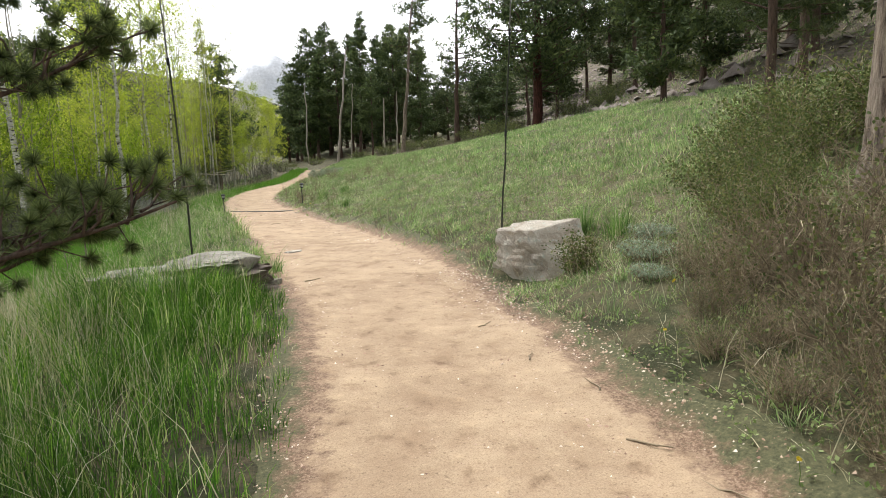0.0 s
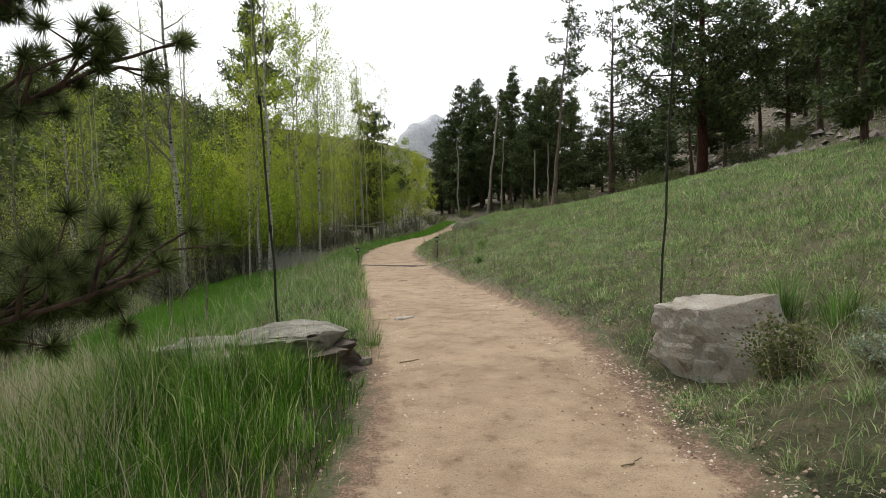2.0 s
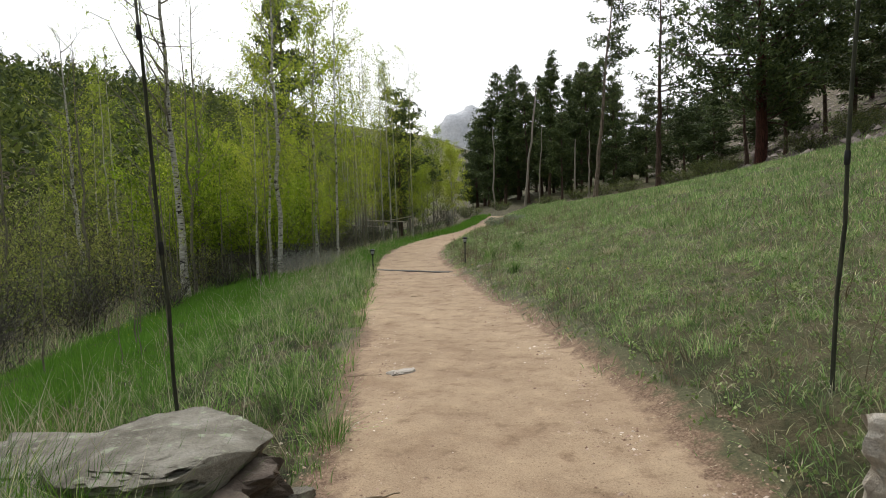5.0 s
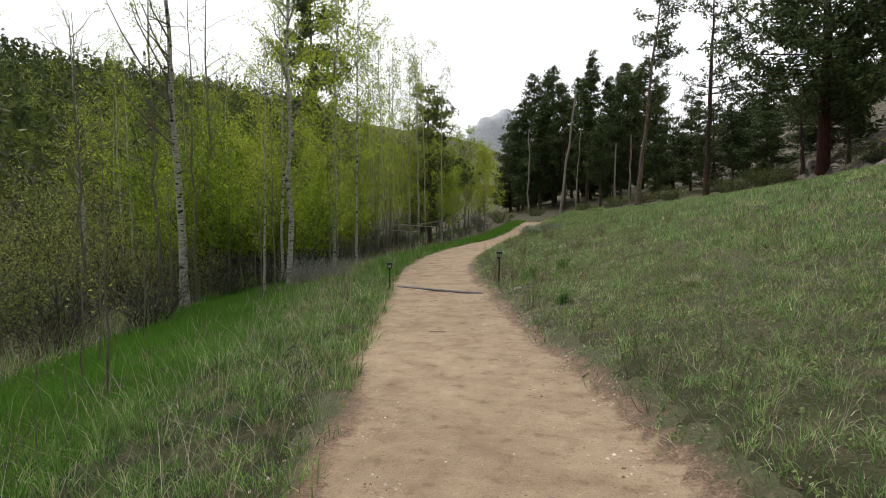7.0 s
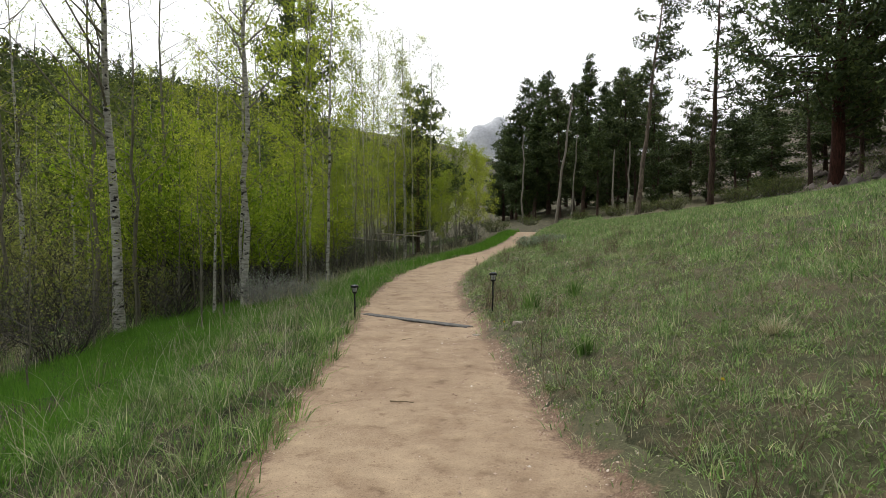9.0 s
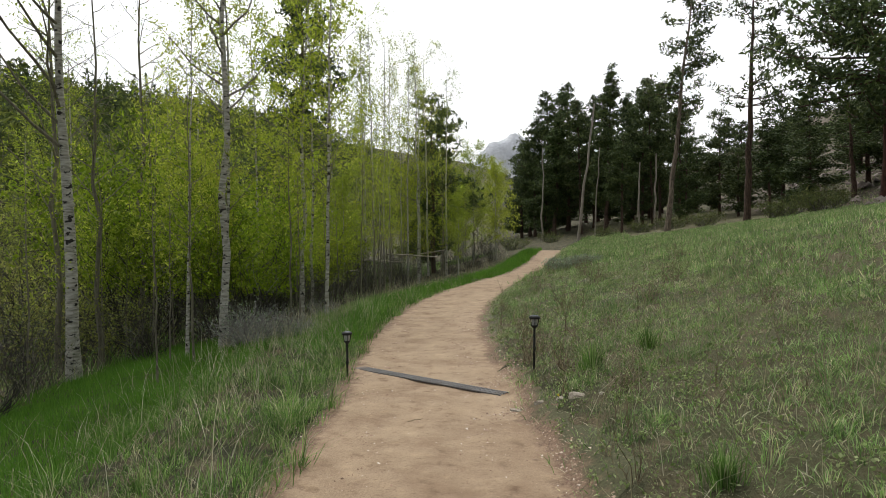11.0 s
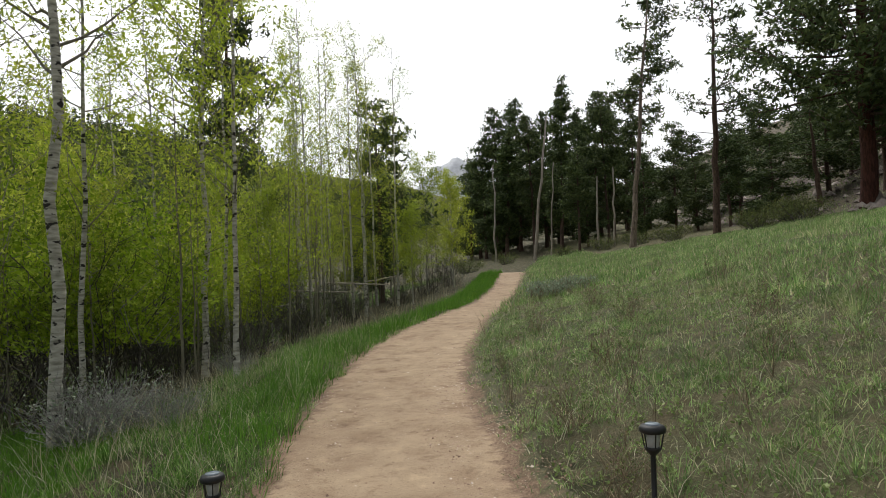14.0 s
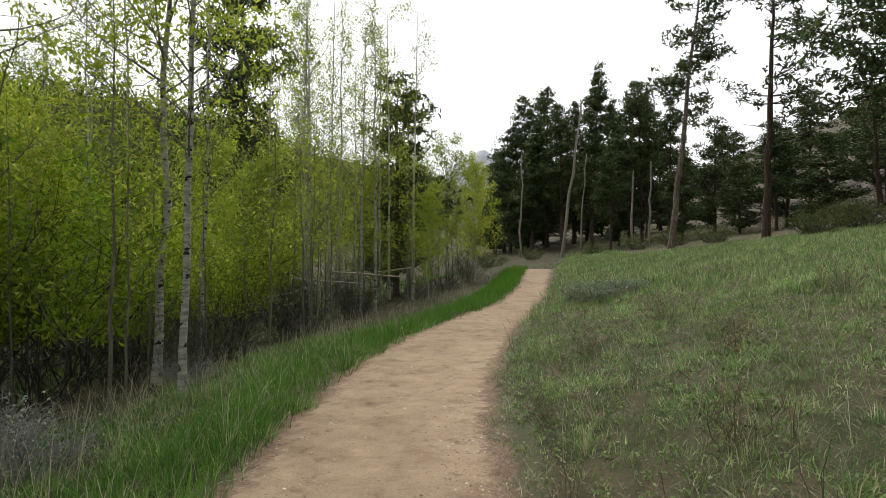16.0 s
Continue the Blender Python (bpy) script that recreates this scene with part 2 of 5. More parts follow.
M_OLD_BARK = woody("furrowed_pine_bark", (0.06, 0.045, 0.035), (0.33, 0.27, 0.21), (7, 7, 1.6), 2.2, 0.06)
M_SANDSTONE = rocky("weathered_sandstone", (0.33, 0.265, 0.2), (0.56, 0.5, 0.41), (0.7, 0.67, 0.59), 5.0, 0.05, (0.4, 0.42, 0.36))
M_SLAB = rocky("grey_slab_stone", (0.13, 0.115, 0.09), (0.25, 0.235, 0.19), (0.42, 0.4, 0.34), 5.0, 0.02, (0.33, 0.37, 0.26))
# brown slab stone, darkened to carry the shade below the slab's top
M_SLAB_SHADED = rocky("shaded_brown_slab", (0.07, 0.055, 0.045), (0.15, 0.12, 0.095), (0.25, 0.21, 0.17), 5.0, 0.02)
M_HILLROCK = rocky("hillside_rock", (0.14, 0.115, 0.1), (0.26, 0.22, 0.195), (0.4, 0.36, 0.32), 2.0, 0.05)
M_PALE = rocky("pale_path_stone", (0.4, 0.35, 0.29), (0.58, 0.53, 0.46), (0.7, 0.66, 0.6), 6.0, 0.01)
M_GRAVEL = leafy("pink_gravel", [(0.0, (0.13, 0.075, 0.05)), (0.45, (0.31, 0.2, 0.14)), (0.8, (0.46, 0.35, 0.27)), (1.0, (0.66, 0.58, 0.49))], (0.8, 1.15), 2.0, 0.0)
# mountain rock with snowy patches; the distance haze is mixed into these pale blues
M_MOUNTAIN = rocky("hazed_mountain_rock", (0.58, 0.61, 0.66), (0.74, 0.77, 0.81), (0.9, 0.91, 0.92), 0.03, 2.0)
M_BLACK = plain("black_lamp_plastic", (0.02, 0.021, 0.022), 0.45)
M_PANEL = plain("solar_panel", (0.25, 0.29, 0.33), 0.2)
M_LENS = plain("frosted_lamp_lens", (0.4, 0.42, 0.42), 0.3)
M_GRATE = plain("galvanised_grate", (0.22, 0.215, 0.21), 0.6, 0.2)
M_CHANNEL = plain("drain_channel_dark", (0.04, 0.04, 0.042), 0.7)
M_POLE = woody("green_black_pole", (0.025, 0.028, 0.02), (0.075, 0.08, 0.055), (20, 20, 2), 3.0, 0.003)
M_POLE_TIP = woody("weathered_pole_tip", (0.1, 0.1, 0.085), (0.2, 0.2, 0.17), (20, 20, 2), 3.0, 0.003)
M_LOG = woody("bare_log_wood", (0.28, 0.24, 0.19), (0.62, 0.57, 0.49), (2, 8, 8), 2.5, 0.02)


# ---- mesh helpers ----
def mesh_np(name, verts, faces, mats, smooth=False, slot=None):
    """One mesh from arrays: faces (n, 3) or (n, 4), or a list of such arrays."""
    me = bpy.data.meshes.new(name)
    verts = np.asarray(verts, np.float32)
    groups = [np.asarray(f, np.int32) for f in (faces if isinstance(faces, list) else [faces]) if len(f)]
    me.vertices.add(len(verts))
    me.vertices.foreach_set("co", verts.ravel())
    loops = np.concatenate([g.ravel() for g in groups])
    counts = np.concatenate([np.full(len(g), g.shape[1], np.int32) for g in groups])
    me.loops.add(len(loops))
    me.loops.foreach_set("vertex_index", loops)
    me.polygons.add(len(counts))
    me.polygons.foreach_set("loop_start", np.concatenate(([0], np.cumsum(counts)[:-1])).astype(np.int32))
    if smooth:
        me.polygons.foreach_set("use_smooth", np.ones(len(counts), bool))
    for mt in (mats if isinstance(mats, (list, tuple)) else [mats]):
        me.materials.append(mt)
    if slot is not None:
        me.polygons.foreach_set("material_index", np.asarray(slot, np.int32))
    me.update(calc_edges=True)
    return me


class Tubes:
    """Collects tapered tubes along polylines into one mesh."""

    def __init__(self, sides=6):
        self.sides, self.v, self.f, self.n = sides, [], [], 0

    def add(self, pts, radii):
        pts = np.asarray(pts, float)
        d = np.gradient(pts, axis=0)
        d /= np.linalg.norm(d, axis=1)[:, None] + 1e-9
        ref = np.array([0, 0, 1.0]) if abs(d[0][2]) < 0.8 else np.array([1.0, 0, 0])
        a = np.cross(d, ref)
        a /= np.linalg.norm(a, axis=1)[:, None] + 1e-9
        b = np.cross(d, a)
        s = self.sides
        ang = np.arange(s) * 2 * np.pi / s
        ring = pts[:, None] + np.asarray(radii)[:, None, None] * (np.cos(ang)[None, :, None] * a[:, None] + np.sin(ang)[None, :, None] * b[:, None])
        self.v.append(ring.reshape(-1, 3))
        k = len(pts)
        i, j = np.meshgrid(np.arange(k - 1), np.arange(s), indexing="ij")
        jn = (j + 1) % s
        self.f.append(np.stack([i * s + j, i * s + jn, (i + 1) * s + jn, (i + 1) * s + j], -1).reshape(-1, 4) + self.n)
        self.n += k * s

    def mesh(self, name, mat):
        return mesh_np(name, np.concatenate(self.v), np.concatenate(self.f), mat, True)


def leaf_quads(rng, centres, size, droop=0.0):
    """Rhombic leaves at centres, turned at random."""
    n = len(centres)
    u = rng.normal(size=(n, 3))
    u[:, 2] -= droop
    u /= np.linalg.norm(u, axis=1)[:, None]
    w = np.cross(u, rng.normal(size=(n, 3)))
    w /= np.linalg.norm(w, axis=1)[:, None]
    s = (size * rng.uniform(0.6, 1.25, n))[:, None]
    v = np.stack([centres - u * s * 0.5, centres + w * s * 0.38, centres + u * s * 0.6, centres - w * s * 0.38], 1).reshape(-1, 3)
    return v, np.arange(4 * n).reshape(-1, 4)


def leaf_tris(rng, centres, size, droop=0.0):
    """Small far leaves: one triangle each, turned at random."""
    v, f = leaf_quads(rng, centres, size * 1.12, droop)
    keep = np.arange(len(v)) % 4 != 3
    return v[keep], np.arange(3 * len(centres)).reshape(-1, 3)


def needle_puffs(rng, centres, count, radius, size):
    """Rounded clumps of needles, for pines seen from afar."""
    c = np.repeat(centres, count, 0) + rng.normal(0, radius, (len(centres) * count, 3)) * (1, 1, 0.75)
    return leaf_tris(rng, c, size)


def needle_tufts(rng, centres, dirs, count, length, width):
    """Tufts of narrow needles that radiate about a direction."""
    n = len(centres)
    c = np.repeat(centres, count, 0)
    d = np.repeat(dirs, count, 0) * 0.55 + rng.normal(size=(n * count, 3)) * 0.75
    d /= np.linalg.norm(d, axis=1)[:, None]
    w = np.cross(d, rng.normal(size=d.shape))
    w /= np.linalg.norm(w, axis=1)[:, None]
    L = (length * rng.uniform(0.6, 1.15, n * count))[:, None]
    v = np.stack([c - w * width, c + w * width, c + d * L], 1).reshape(-1, 3)
    return v, np.arange(3 * n * count).reshape(-1, 3)


def part(name, me, parent, label=""):
    ob = new(name, me)
    ob.parent = parent
    return tagged(ob, label)


def thing(name, label, category, group="", kind="", at=None):
    e = new(name)
    e.empty_display_size = 0.2
    if at is not None:
        e.matrix_basis = at
    return tagged(e, label, category, group, kind)


def bm_mesh(name, bm, mat, smooth=False):
    me = bpy.data.meshes.new(name)
    for f in bm.faces:
        f.smooth = smooth
    bm.to_mesh(me)
    bm.free()
    me.materials.append(mat)
    return me


# ---- the lie of the land ----
ROWS_Y = [-30, -6, 0, 3.5, 5.5, 7, 8.5, 10, 12, 14, 16, 18, 20, 22, 24, 26, 28, 31, 36, 45, 60, 75]
LEFT_X = [-.3, .9, 1.0, .9, .65, .33, -.1, -.6, -1.25, -1.85, -2.42, -3.1, -3.68, -4.1, -4.28, -4.25, -3.95, -3.6, -3.75, -4.4, -4.6, -5]
RIGHT_X = [1.9, 3.1, 3.0, 2.74, 2.45, 2.15, 1.8, 1.3, .65, -.08, -.8, -1.45, -2.05, -2.5, -2.78, -2.86, -2.85, -2.78, -2.9, -3.25, -3.4, -3.7]
RISE_Y = [-30, -6, 2.5, 5, 7.2, 10, 17, 22, 27, 31, 36, 45, 60, 100, 200, 400]
RISE_Z = [-.9, -.5, -.35, -.19, -.06, 0, .03, .12, .32, .45, .62, .95, 1.4, 4, 14, 30]


def smooth_interp(y, ys, vs):
    return (np.interp(y - 0.7, ys, vs) + np.interp(y, ys, vs) * 2 + np.interp(y + 0.7, ys, vs)) / 4


def left_edge(y):
    return smooth_interp(y, ROWS_Y, LEFT_X)


def right_edge(y):
    return smooth_interp(y, ROWS_Y, RIGHT_X)


def waves(x, y):
    """Fixed small undulation, about -1 to 1."""
    return (np.sin(1.7 * x + 0.9 * y + 1) + np.sin(-1.1 * x + 2.3 * y) + np.sin(3.9 * x - 1.3 * y + 2) * 0.6 + np.sin(2.9 * x + 4.7 * y) * 0.5) / 3.1


def height(x, y):
    x, y = np.asarray(x, float), np.asarray(y, float)
    r, l = np.maximum(0, x - right_edge(y)), np.maximum(0, left_edge(y) - x)
    s = np.interp(y, [25, 45], [0.2, 0.13])
    h = smooth_interp(y, RISE_Y, RISE_Z) + 0.11 * (1 - np.exp(-r / 0.35)) + s * np.minimum(r, 15) + 0.42 * np.clip(r - 15, 0, 70) + 0.1 * np.clip(r - 85, 0, 300)
    d = np.maximum(0, l - 0.5)
    h = h - 0.18 * np.minimum(d, 9) + 0.02 * np.clip(d - 9, 0, 12) + 0.38 * np.clip(d - 26, 0, 60) + 0.1 * np.clip(d - 86, 0, 300)
    h = h - 0.2 * np.exp(-((x - 2.75) ** 2 + (y - 6.95) ** 2) / 0.4)
    off = np.maximum(r, l)
    return h + waves(x, y) * 0.035 * np.clip(off / 0.6, 0, 1) + waves(x * 0.22, y * 0.22) * 0.5 * np.clip((off - 10) / 15, 0, 1)


def steps(parts):
    out = []
    for a, b, st in parts:
        out.append(np.arange(a, b, st))
    return np.concatenate(out)


def build_ground():
    xs = steps([(-1500, -150, 90), (-150, -40, 7), (-40, -9, 0.8), (-9, 5, 0.15), (5, 16, 0.4), (16, 60, 1.6), (60, 200, 10), (200, 1501, 100)])
    ys = steps([(-1500, -100, 100), (-100, -12, 8), (-12, -2, 0.6), (-2, 30, 0.18), (30, 60, 0.6), (60, 150, 4), (150, 1501, 75)])
    X, Y = np.meshgrid(xs, ys)
    Z = height(X, Y)
    on_path = (X > left_edge(Y) - 0.06) & (X < right_edge(Y) + 0.06) & (Y > -7) & (Y < 46)
    Z = np.where(on_path, Z - 0.04, Z + RNG.normal(0, 0.011, Z.shape))
    nx, ny = len(xs), len(ys)
    i, j = np.meshgrid(np.arange(ny - 1), np.arange(nx - 1), indexing="ij")
    F = np.stack([i * nx + j, i * nx + j + 1, (i + 1) * nx + j + 1, (i + 1) * nx + j], -1).reshape(-1, 4)
    me = mesh_np("ground", np.stack([X, Y, Z], -1).reshape(-1, 3), F, M_GROUND, True)
    at = me.attributes.new("thatch", "FLOAT", "POINT")
    at.data.foreach_set("value", (np.clip((X - right_edge(Y)) / 0.8, 0, 1) * np.clip((15 - (X - right_edge(Y))) / 3, 0, 1)).astype(np.float32).ravel())
    at = me.attributes.new("rubble", "FLOAT", "POINT")
    at.data.foreach_set("value", np.clip((X - right_edge(Y) - 12) / 3, 0, 1).astype(np.float32).ravel())
    tagged(new("ground", me), "brown soil with grass litter, sloping meadow and hillsides", "ground", kind="structure")


def ragged(n):
    """An uneven edge: random steps at three lengths."""
    out = RNG.normal(0, 0.014, n)
    for gap, size in ((9, 0.035), (31, 0.045)):
        k = n // gap + 2
        out = out + np.interp(np.arange(n) / gap, np.arange(k), RNG.normal(0, size, k))
    return out


def build_path():
    ys = np.arange(-6.5, 45.5, 0.07)
    L, R = left_edge(ys) - 0.3 + ragged(len(ys)), right_edge(ys) + 0.4 + ragged(len(ys)) * 1.1
    k = 49
    u = np.linspace(0, 1, k)
    X = L[:, None] + (R - L)[:, None] * u[None]
    Y = np.repeat(ys[:, None], k, 1)
    edge = np.minimum(u, 1 - u)[None] * (R - L)[:, None]
    Z = height(X, Y) + 0.014 - 0.055 * np.clip(1 - edge / 0.22, 0, 1) ** 2
    wear = np.minimum(X - left_edge(Y) - ragged(len(ys))[:, None], right_edge(Y) + ragged(len(ys))[:, None] - X)
    Z += 0.006 * waves(X * 3, Y * 2.2) + 0.004 * np.sin(X * 9 + 3 * np.sin(Y * 1.3)) - 0.012 * np.exp(-((u[None] - 0.5) / 0.22) ** 2)
    i, j = np.meshgrid(np.arange(len(ys) - 1), np.arange(k - 1), indexing="ij")
    F = np.stack([i * k + j, i * k + j + 1, (i + 1) * k + j + 1, (i + 1) * k + j], -1).reshape(-1, 4)
    me = mesh_np("path", np.stack([X, Y, Z], -1).reshape(-1, 3), F, M_PATH, True)
    at = me.attributes.new("inside", "FLOAT", "POINT")
    at.data.foreach_set("value", np.clip(0.5 + wear / 0.8, 0, 1).astype(np.float32).ravel())
    tagged(new("path", me), "tan packed decomposed granite footpath with crumbling edges", "path", kind="structure")


def build_mountain():
    xs, ys = np.arange(-520, 330, 6.0), np.arange(520, 760, 6.0)
    X, Y = np.meshgrid(xs, ys)
    Z = np.empty_like(X)
    for a in range(X.shape[0]):
        for b in range(X.shape[1]):
            p = Vector((X[a, b] * 0.021, Y[a, b] * 0.021, 0.3))
            Z[a, b] = noise.fractal(p, 0.9, 2.1, 5)
    ridge = np.exp(-((Y - 640) / 70) ** 2)
    prof = 108 * np.exp(-((X + 98) / 55) ** 2) + 62 * np.exp(-((X + 260) / 110) ** 2) + 18 * np.exp(-((X - 110) / 130) ** 2)
    Z = -14 + ridge * (prof + 38 * Z + 16)
    nx = len(xs)
    i, j = np.meshgrid(np.arange(len(ys) - 1), np.arange(nx - 1), indexing="ij")
    F = np.stack([i * nx + j, i * nx + j + 1, (i + 1) * nx + j + 1, (i + 1) * nx + j], -1).reshape(-1, 4)
    # no haze in the air: the material's paleness stands in for it
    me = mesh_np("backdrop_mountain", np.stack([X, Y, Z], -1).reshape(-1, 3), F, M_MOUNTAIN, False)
    tagged(new("backdrop_mountain", me), "rocky mountain beyond the valley, coloured pale blue-grey for distance haze", "mountain", kind="structure")


build_ground()
build_path()
build_mountain()


# ---- trees ----
def wobble_line(rng, base, top, k, amount):
    t = np.linspace(0, 1, k)[:, None]
    p = np.asarray(base) * (1 - t) + np.asarray(top) * t
    w = rng.normal(0, amount, (k, 3)) * np.sin(np.pi * t) ** 0.7
    w[:, 2] *= 0.2
    return p + w


def make_aspen(seed, h, r, leaves, crown_from=0.35, spread=1.3, lean=(0, 0), leaf=0.085, limbs=26, label="", split=False, bark=None):
    rng = np.random.default_rng(seed)
    tree = thing("aspen_tree", label or "slender pale aspen with sparse young yellow-green leaves", "tree", "aspen grove")
    k = 12
    line = wobble_line(rng, (0, 0, -0.25), (lean[0], lean[1], h), k, 0.035 * h / 8)
    f = np.linspace(0, 1, k)
    tr = Tubes(8)
    tr.add(line, r * (1 - 0.88 * f) * np.where(f < 0.05, 1.35, 1))
    part("trunk", tr.mesh("trunk", bark or M_ASPEN_BARK), tree)
    tw, cent = Tubes(4), []
    for i in range(limbs):
        q = crown_from + (0.98 - crown_from) * (i + rng.uniform(0, 1)) / limbs
        p0 = np.array([np.interp(q, f, line[:, c]) for c in range(3)])
        az, el = rng.uniform(0, 2 * np.pi), rng.uniform(0.25, 0.95)
        ln = spread * (0.35 + 0.75 * (1 - q)) * rng.uniform(0.6, 1.15)
        d = np.array([np.cos(az) * np.cos(el), np.sin(az) * np.cos(el), np.sin(el)])
        tt = np.linspace(0, 1, 5)[:, None]
        seg = p0 + d * ln * tt + np.array([0, 0, 0.25 * ln]) * tt ** 2 + rng.normal(0, 0.05, (5, 3)) * tt
        if split:
            one = Tubes(6)
            one.add(seg, r * 0.36 * (1 - 0.5 * q) * np.linspace(1, 0.25, 5))
            part("limb", one.mesh("limb", M_TWIG_BARK), tree, "crooked grey limb")
        else:
            tw.add(seg, r * 0.32 * (1 - 0.55 * q) * np.linspace(1, 0.25, 5))
        for _ in range(4):
            s = rng.integers(1, 5)
            e = rng.normal(0, 1, 3) + d + (0, 0, 0.3)
            e = e / np.linalg.norm(e) * rng.uniform(0.25, 0.6) * ln * 0.7
            sub = seg[s] + e * np.linspace(0, 1, 3)[:, None]
            tw.add(sub, r * 0.1 * np.array([1, 0.7, 0.3]))
            cent.append(seg[s] + e * rng.uniform(0.5, 1.1, (max(1, leaves // (limbs * 5)), 1)) + rng.normal(0, 0.095, (max(1, leaves // (limbs * 5)), 3)))
        cent.append(seg[4] + rng.normal(0, 0.12, (max(1, leaves // (limbs * 5)), 3)))
    part("branchwork", tw.mesh("branchwork", M_TWIG_BARK), tree, "thin grey branches")["kind"] = "stuff"
    v, q4 = leaf_tris(rng, np.concatenate(cent), leaf, 0.2)
    part("crown", mesh_np("crown", v, q4, M_ASPEN_LEAF), tree, "sparse yellow-green leaves")
    return tree


def make_pine(seed, h, r, bare=0.35, spread=2.6, whorls=26, bark=None, needle=0.36, tufts=7, lean=(0, 0), full=1.0, dead_stubs=6, label="", count=10, width=0.027):
    rng = np.random.default_rng(seed)
    tree = thing("ponderosa_pine", label or "tall dark green ponderosa pine with a bare lower trunk", "tree", "pine stand")
    k = 14
    line = wobble_line(rng, (0, 0, -0.4), (lean[0], lean[1], h), k, 0.03 * h / 12)
    f = np.linspace(0, 1, k)
    tr = Tubes(10)
    tr.add(line, r * (1 - 0.9 * f ** 1.1) * np.where(f < 0.04, 1.35, 1))
    part("trunk", tr.mesh("trunk", bark or M_PINE_BARK), tree)
    br, cen, dirs = Tubes(5), [], []

    def at(q):
        return np.array([np.interp(q, f, line[:, c]) for c in range(3)])

    for i in range(dead_stubs):
        q, az = rng.uniform(0.4, 1.0) * bare, rng.uniform(0, 6.28)
        d = np.array([np.cos(az), np.sin(az), rng.uniform(-0.2, 0.3)]) * rng.uniform(0.4, 1.4)
        br.add(at(q) + d * np.linspace(0, 1, 3)[:, None], r * 0.1 * np.array([1, 0.7, 0.3]))
    for i in range(whorls):
        q0 = (i + rng.uniform(0, 0.9)) / whorls
        q = bare + (0.99 - bare) * q0
        shape = (1 - q0) ** 0.6 * (0.55 + 0.75 * min(1, q0 * 4)) + 0.12
        for az in rng.uniform(0, 6.28, rng.integers(2, 5)):
            if rng.uniform() > full:
                continue
            ln = spread * shape * rng.uniform(0.5, 1.15)
            d = np.array([np.cos(az), np.sin(az), rng.uniform(-0.25, 0.35)])
            tt = np.linspace(0, 1, 5)[:, None]
            seg = at(q) + d * ln * tt + np.array([0, 0, 0.22 * ln]) * tt ** 2 + rng.normal(0, 0.05, (5, 3)) * ln * tt
            br.add(seg, r * 0.24 * (1 - 0.6 * q) * np.linspace(1, 0.25, 5))
            n = max(3, int(tufts * ln / spread * 2.2))
            tq = rng.uniform(0.3, 1.05, n)
            c = np.stack([np.interp(tq, np.linspace(0, 1, 5), seg[:, a]) for a in range(3)], 1)
            off = rng.normal(0, 0.16 * ln + 0.06, (n, 3)) * (0.5, 0.5, 0.32)
            off *= (0.4 + tq[:, None])
            cen.append(c + off + (0, 0, 0.04))
            dd = off + d * 0.3 + (0, 0, 0.18)
            dirs.append(dd / np.linalg.norm(dd, axis=1)[:, None])
    part("branchwork", br.mesh("branchwork", M_PINE_BARK), tree, "dark bare pine branches")["kind"] = "stuff"
    if width > 0.02:
        v, t3 = needle_puffs(rng, np.concatenate(cen), count, needle * 0.34, needle * 0.56)
    else:
        v, t3 = needle_tufts(rng, np.concatenate(cen), np.concatenate(dirs), count, needle, width)
    part("crown", mesh_np("crown", v, t3, M_NEEDLE), tree, "dark green needle tufts")
    return tree


def put(tree, x, y, scale=1.0, turn=0.0, tall=None, sink=0.0):
    tree.scale = (scale, scale, tall or scale)
    tree.matrix_basis = pose(x, y, float(height(x, y)) - sink, 0, 0, turn) @ Matrix.Diagonal((scale, scale, tall or scale, 1))
    return tree


def another(tree, x, y, scale=1.0, turn=0.0, tall=None, label=""):
    keep = tree.scale.copy()
    tree.scale = (scale, scale, tall or scale)
    c = copy_thing(tree, pose(x, y, float(height(x, y)), 0, 0, turn))
    tree.scale = keep
    if label:
        c["label"] = label
    return c


# pines: the stand beyond the meadow
pine_a = put(make_pine(11, 15.5, 0.17, 0.42, 1.9, 17, M_OLD_BARK, 0.44, 5, (1.7, 0.2), 0.75, 6, "tall leaning ponderosa pine with an open crown", 9), 2.3, 50.9)
pine_b = put(make_pine(12, 14.2, 0.2, 0.42, 2.9, 13, None, 0.44, 5, (0.5, 0.1), 0.65, 10, "open-crowned ponderosa pine with dead side branches on the meadow's edge", 9), 6.4, 49.5, sink=0.3)
pine_red = put(make_pine(13, 15.5, 0.36, 0.19, 4.7, 34, M_RED_BARK, 0.52, 11, (0.2, 0), 0.95, 3, "large ponderosa pine with a thick red-brown trunk"), 11.57, 44.7)
pine_dense = put(make_pine(14, 15.2, 0.22, 0.15, 2.9, 32, None, 0.52, 9, (0, 0), 0.95, 8, "dense dark green ponderosa pine"), -5.6, 77.4)
pine_column = put(make_pine(15, 13.9, 0.17, 0.16, 1.35, 32, None, 0.45, 9, (0.6, 0), 0.9, 6, "narrow columnar dark pine with a flat-topped crown"), -1.6, 65.5)
pine_thin = put(make_pine(16, 13, 0.14, 0.28, 1.55, 24, None, 0.45, 7, (0.3, 0.2), 0.8, 6, "thin dark pine in the stand"), 1.4, 69.5)
pine_young = put(make_pine(17, 8.5, 0.13, 0.1, 1.9, 22, None, 0.42, 8, (0, 0), 0.85, 2, "younger bushy dark green pine"), 7.5, 67.9)
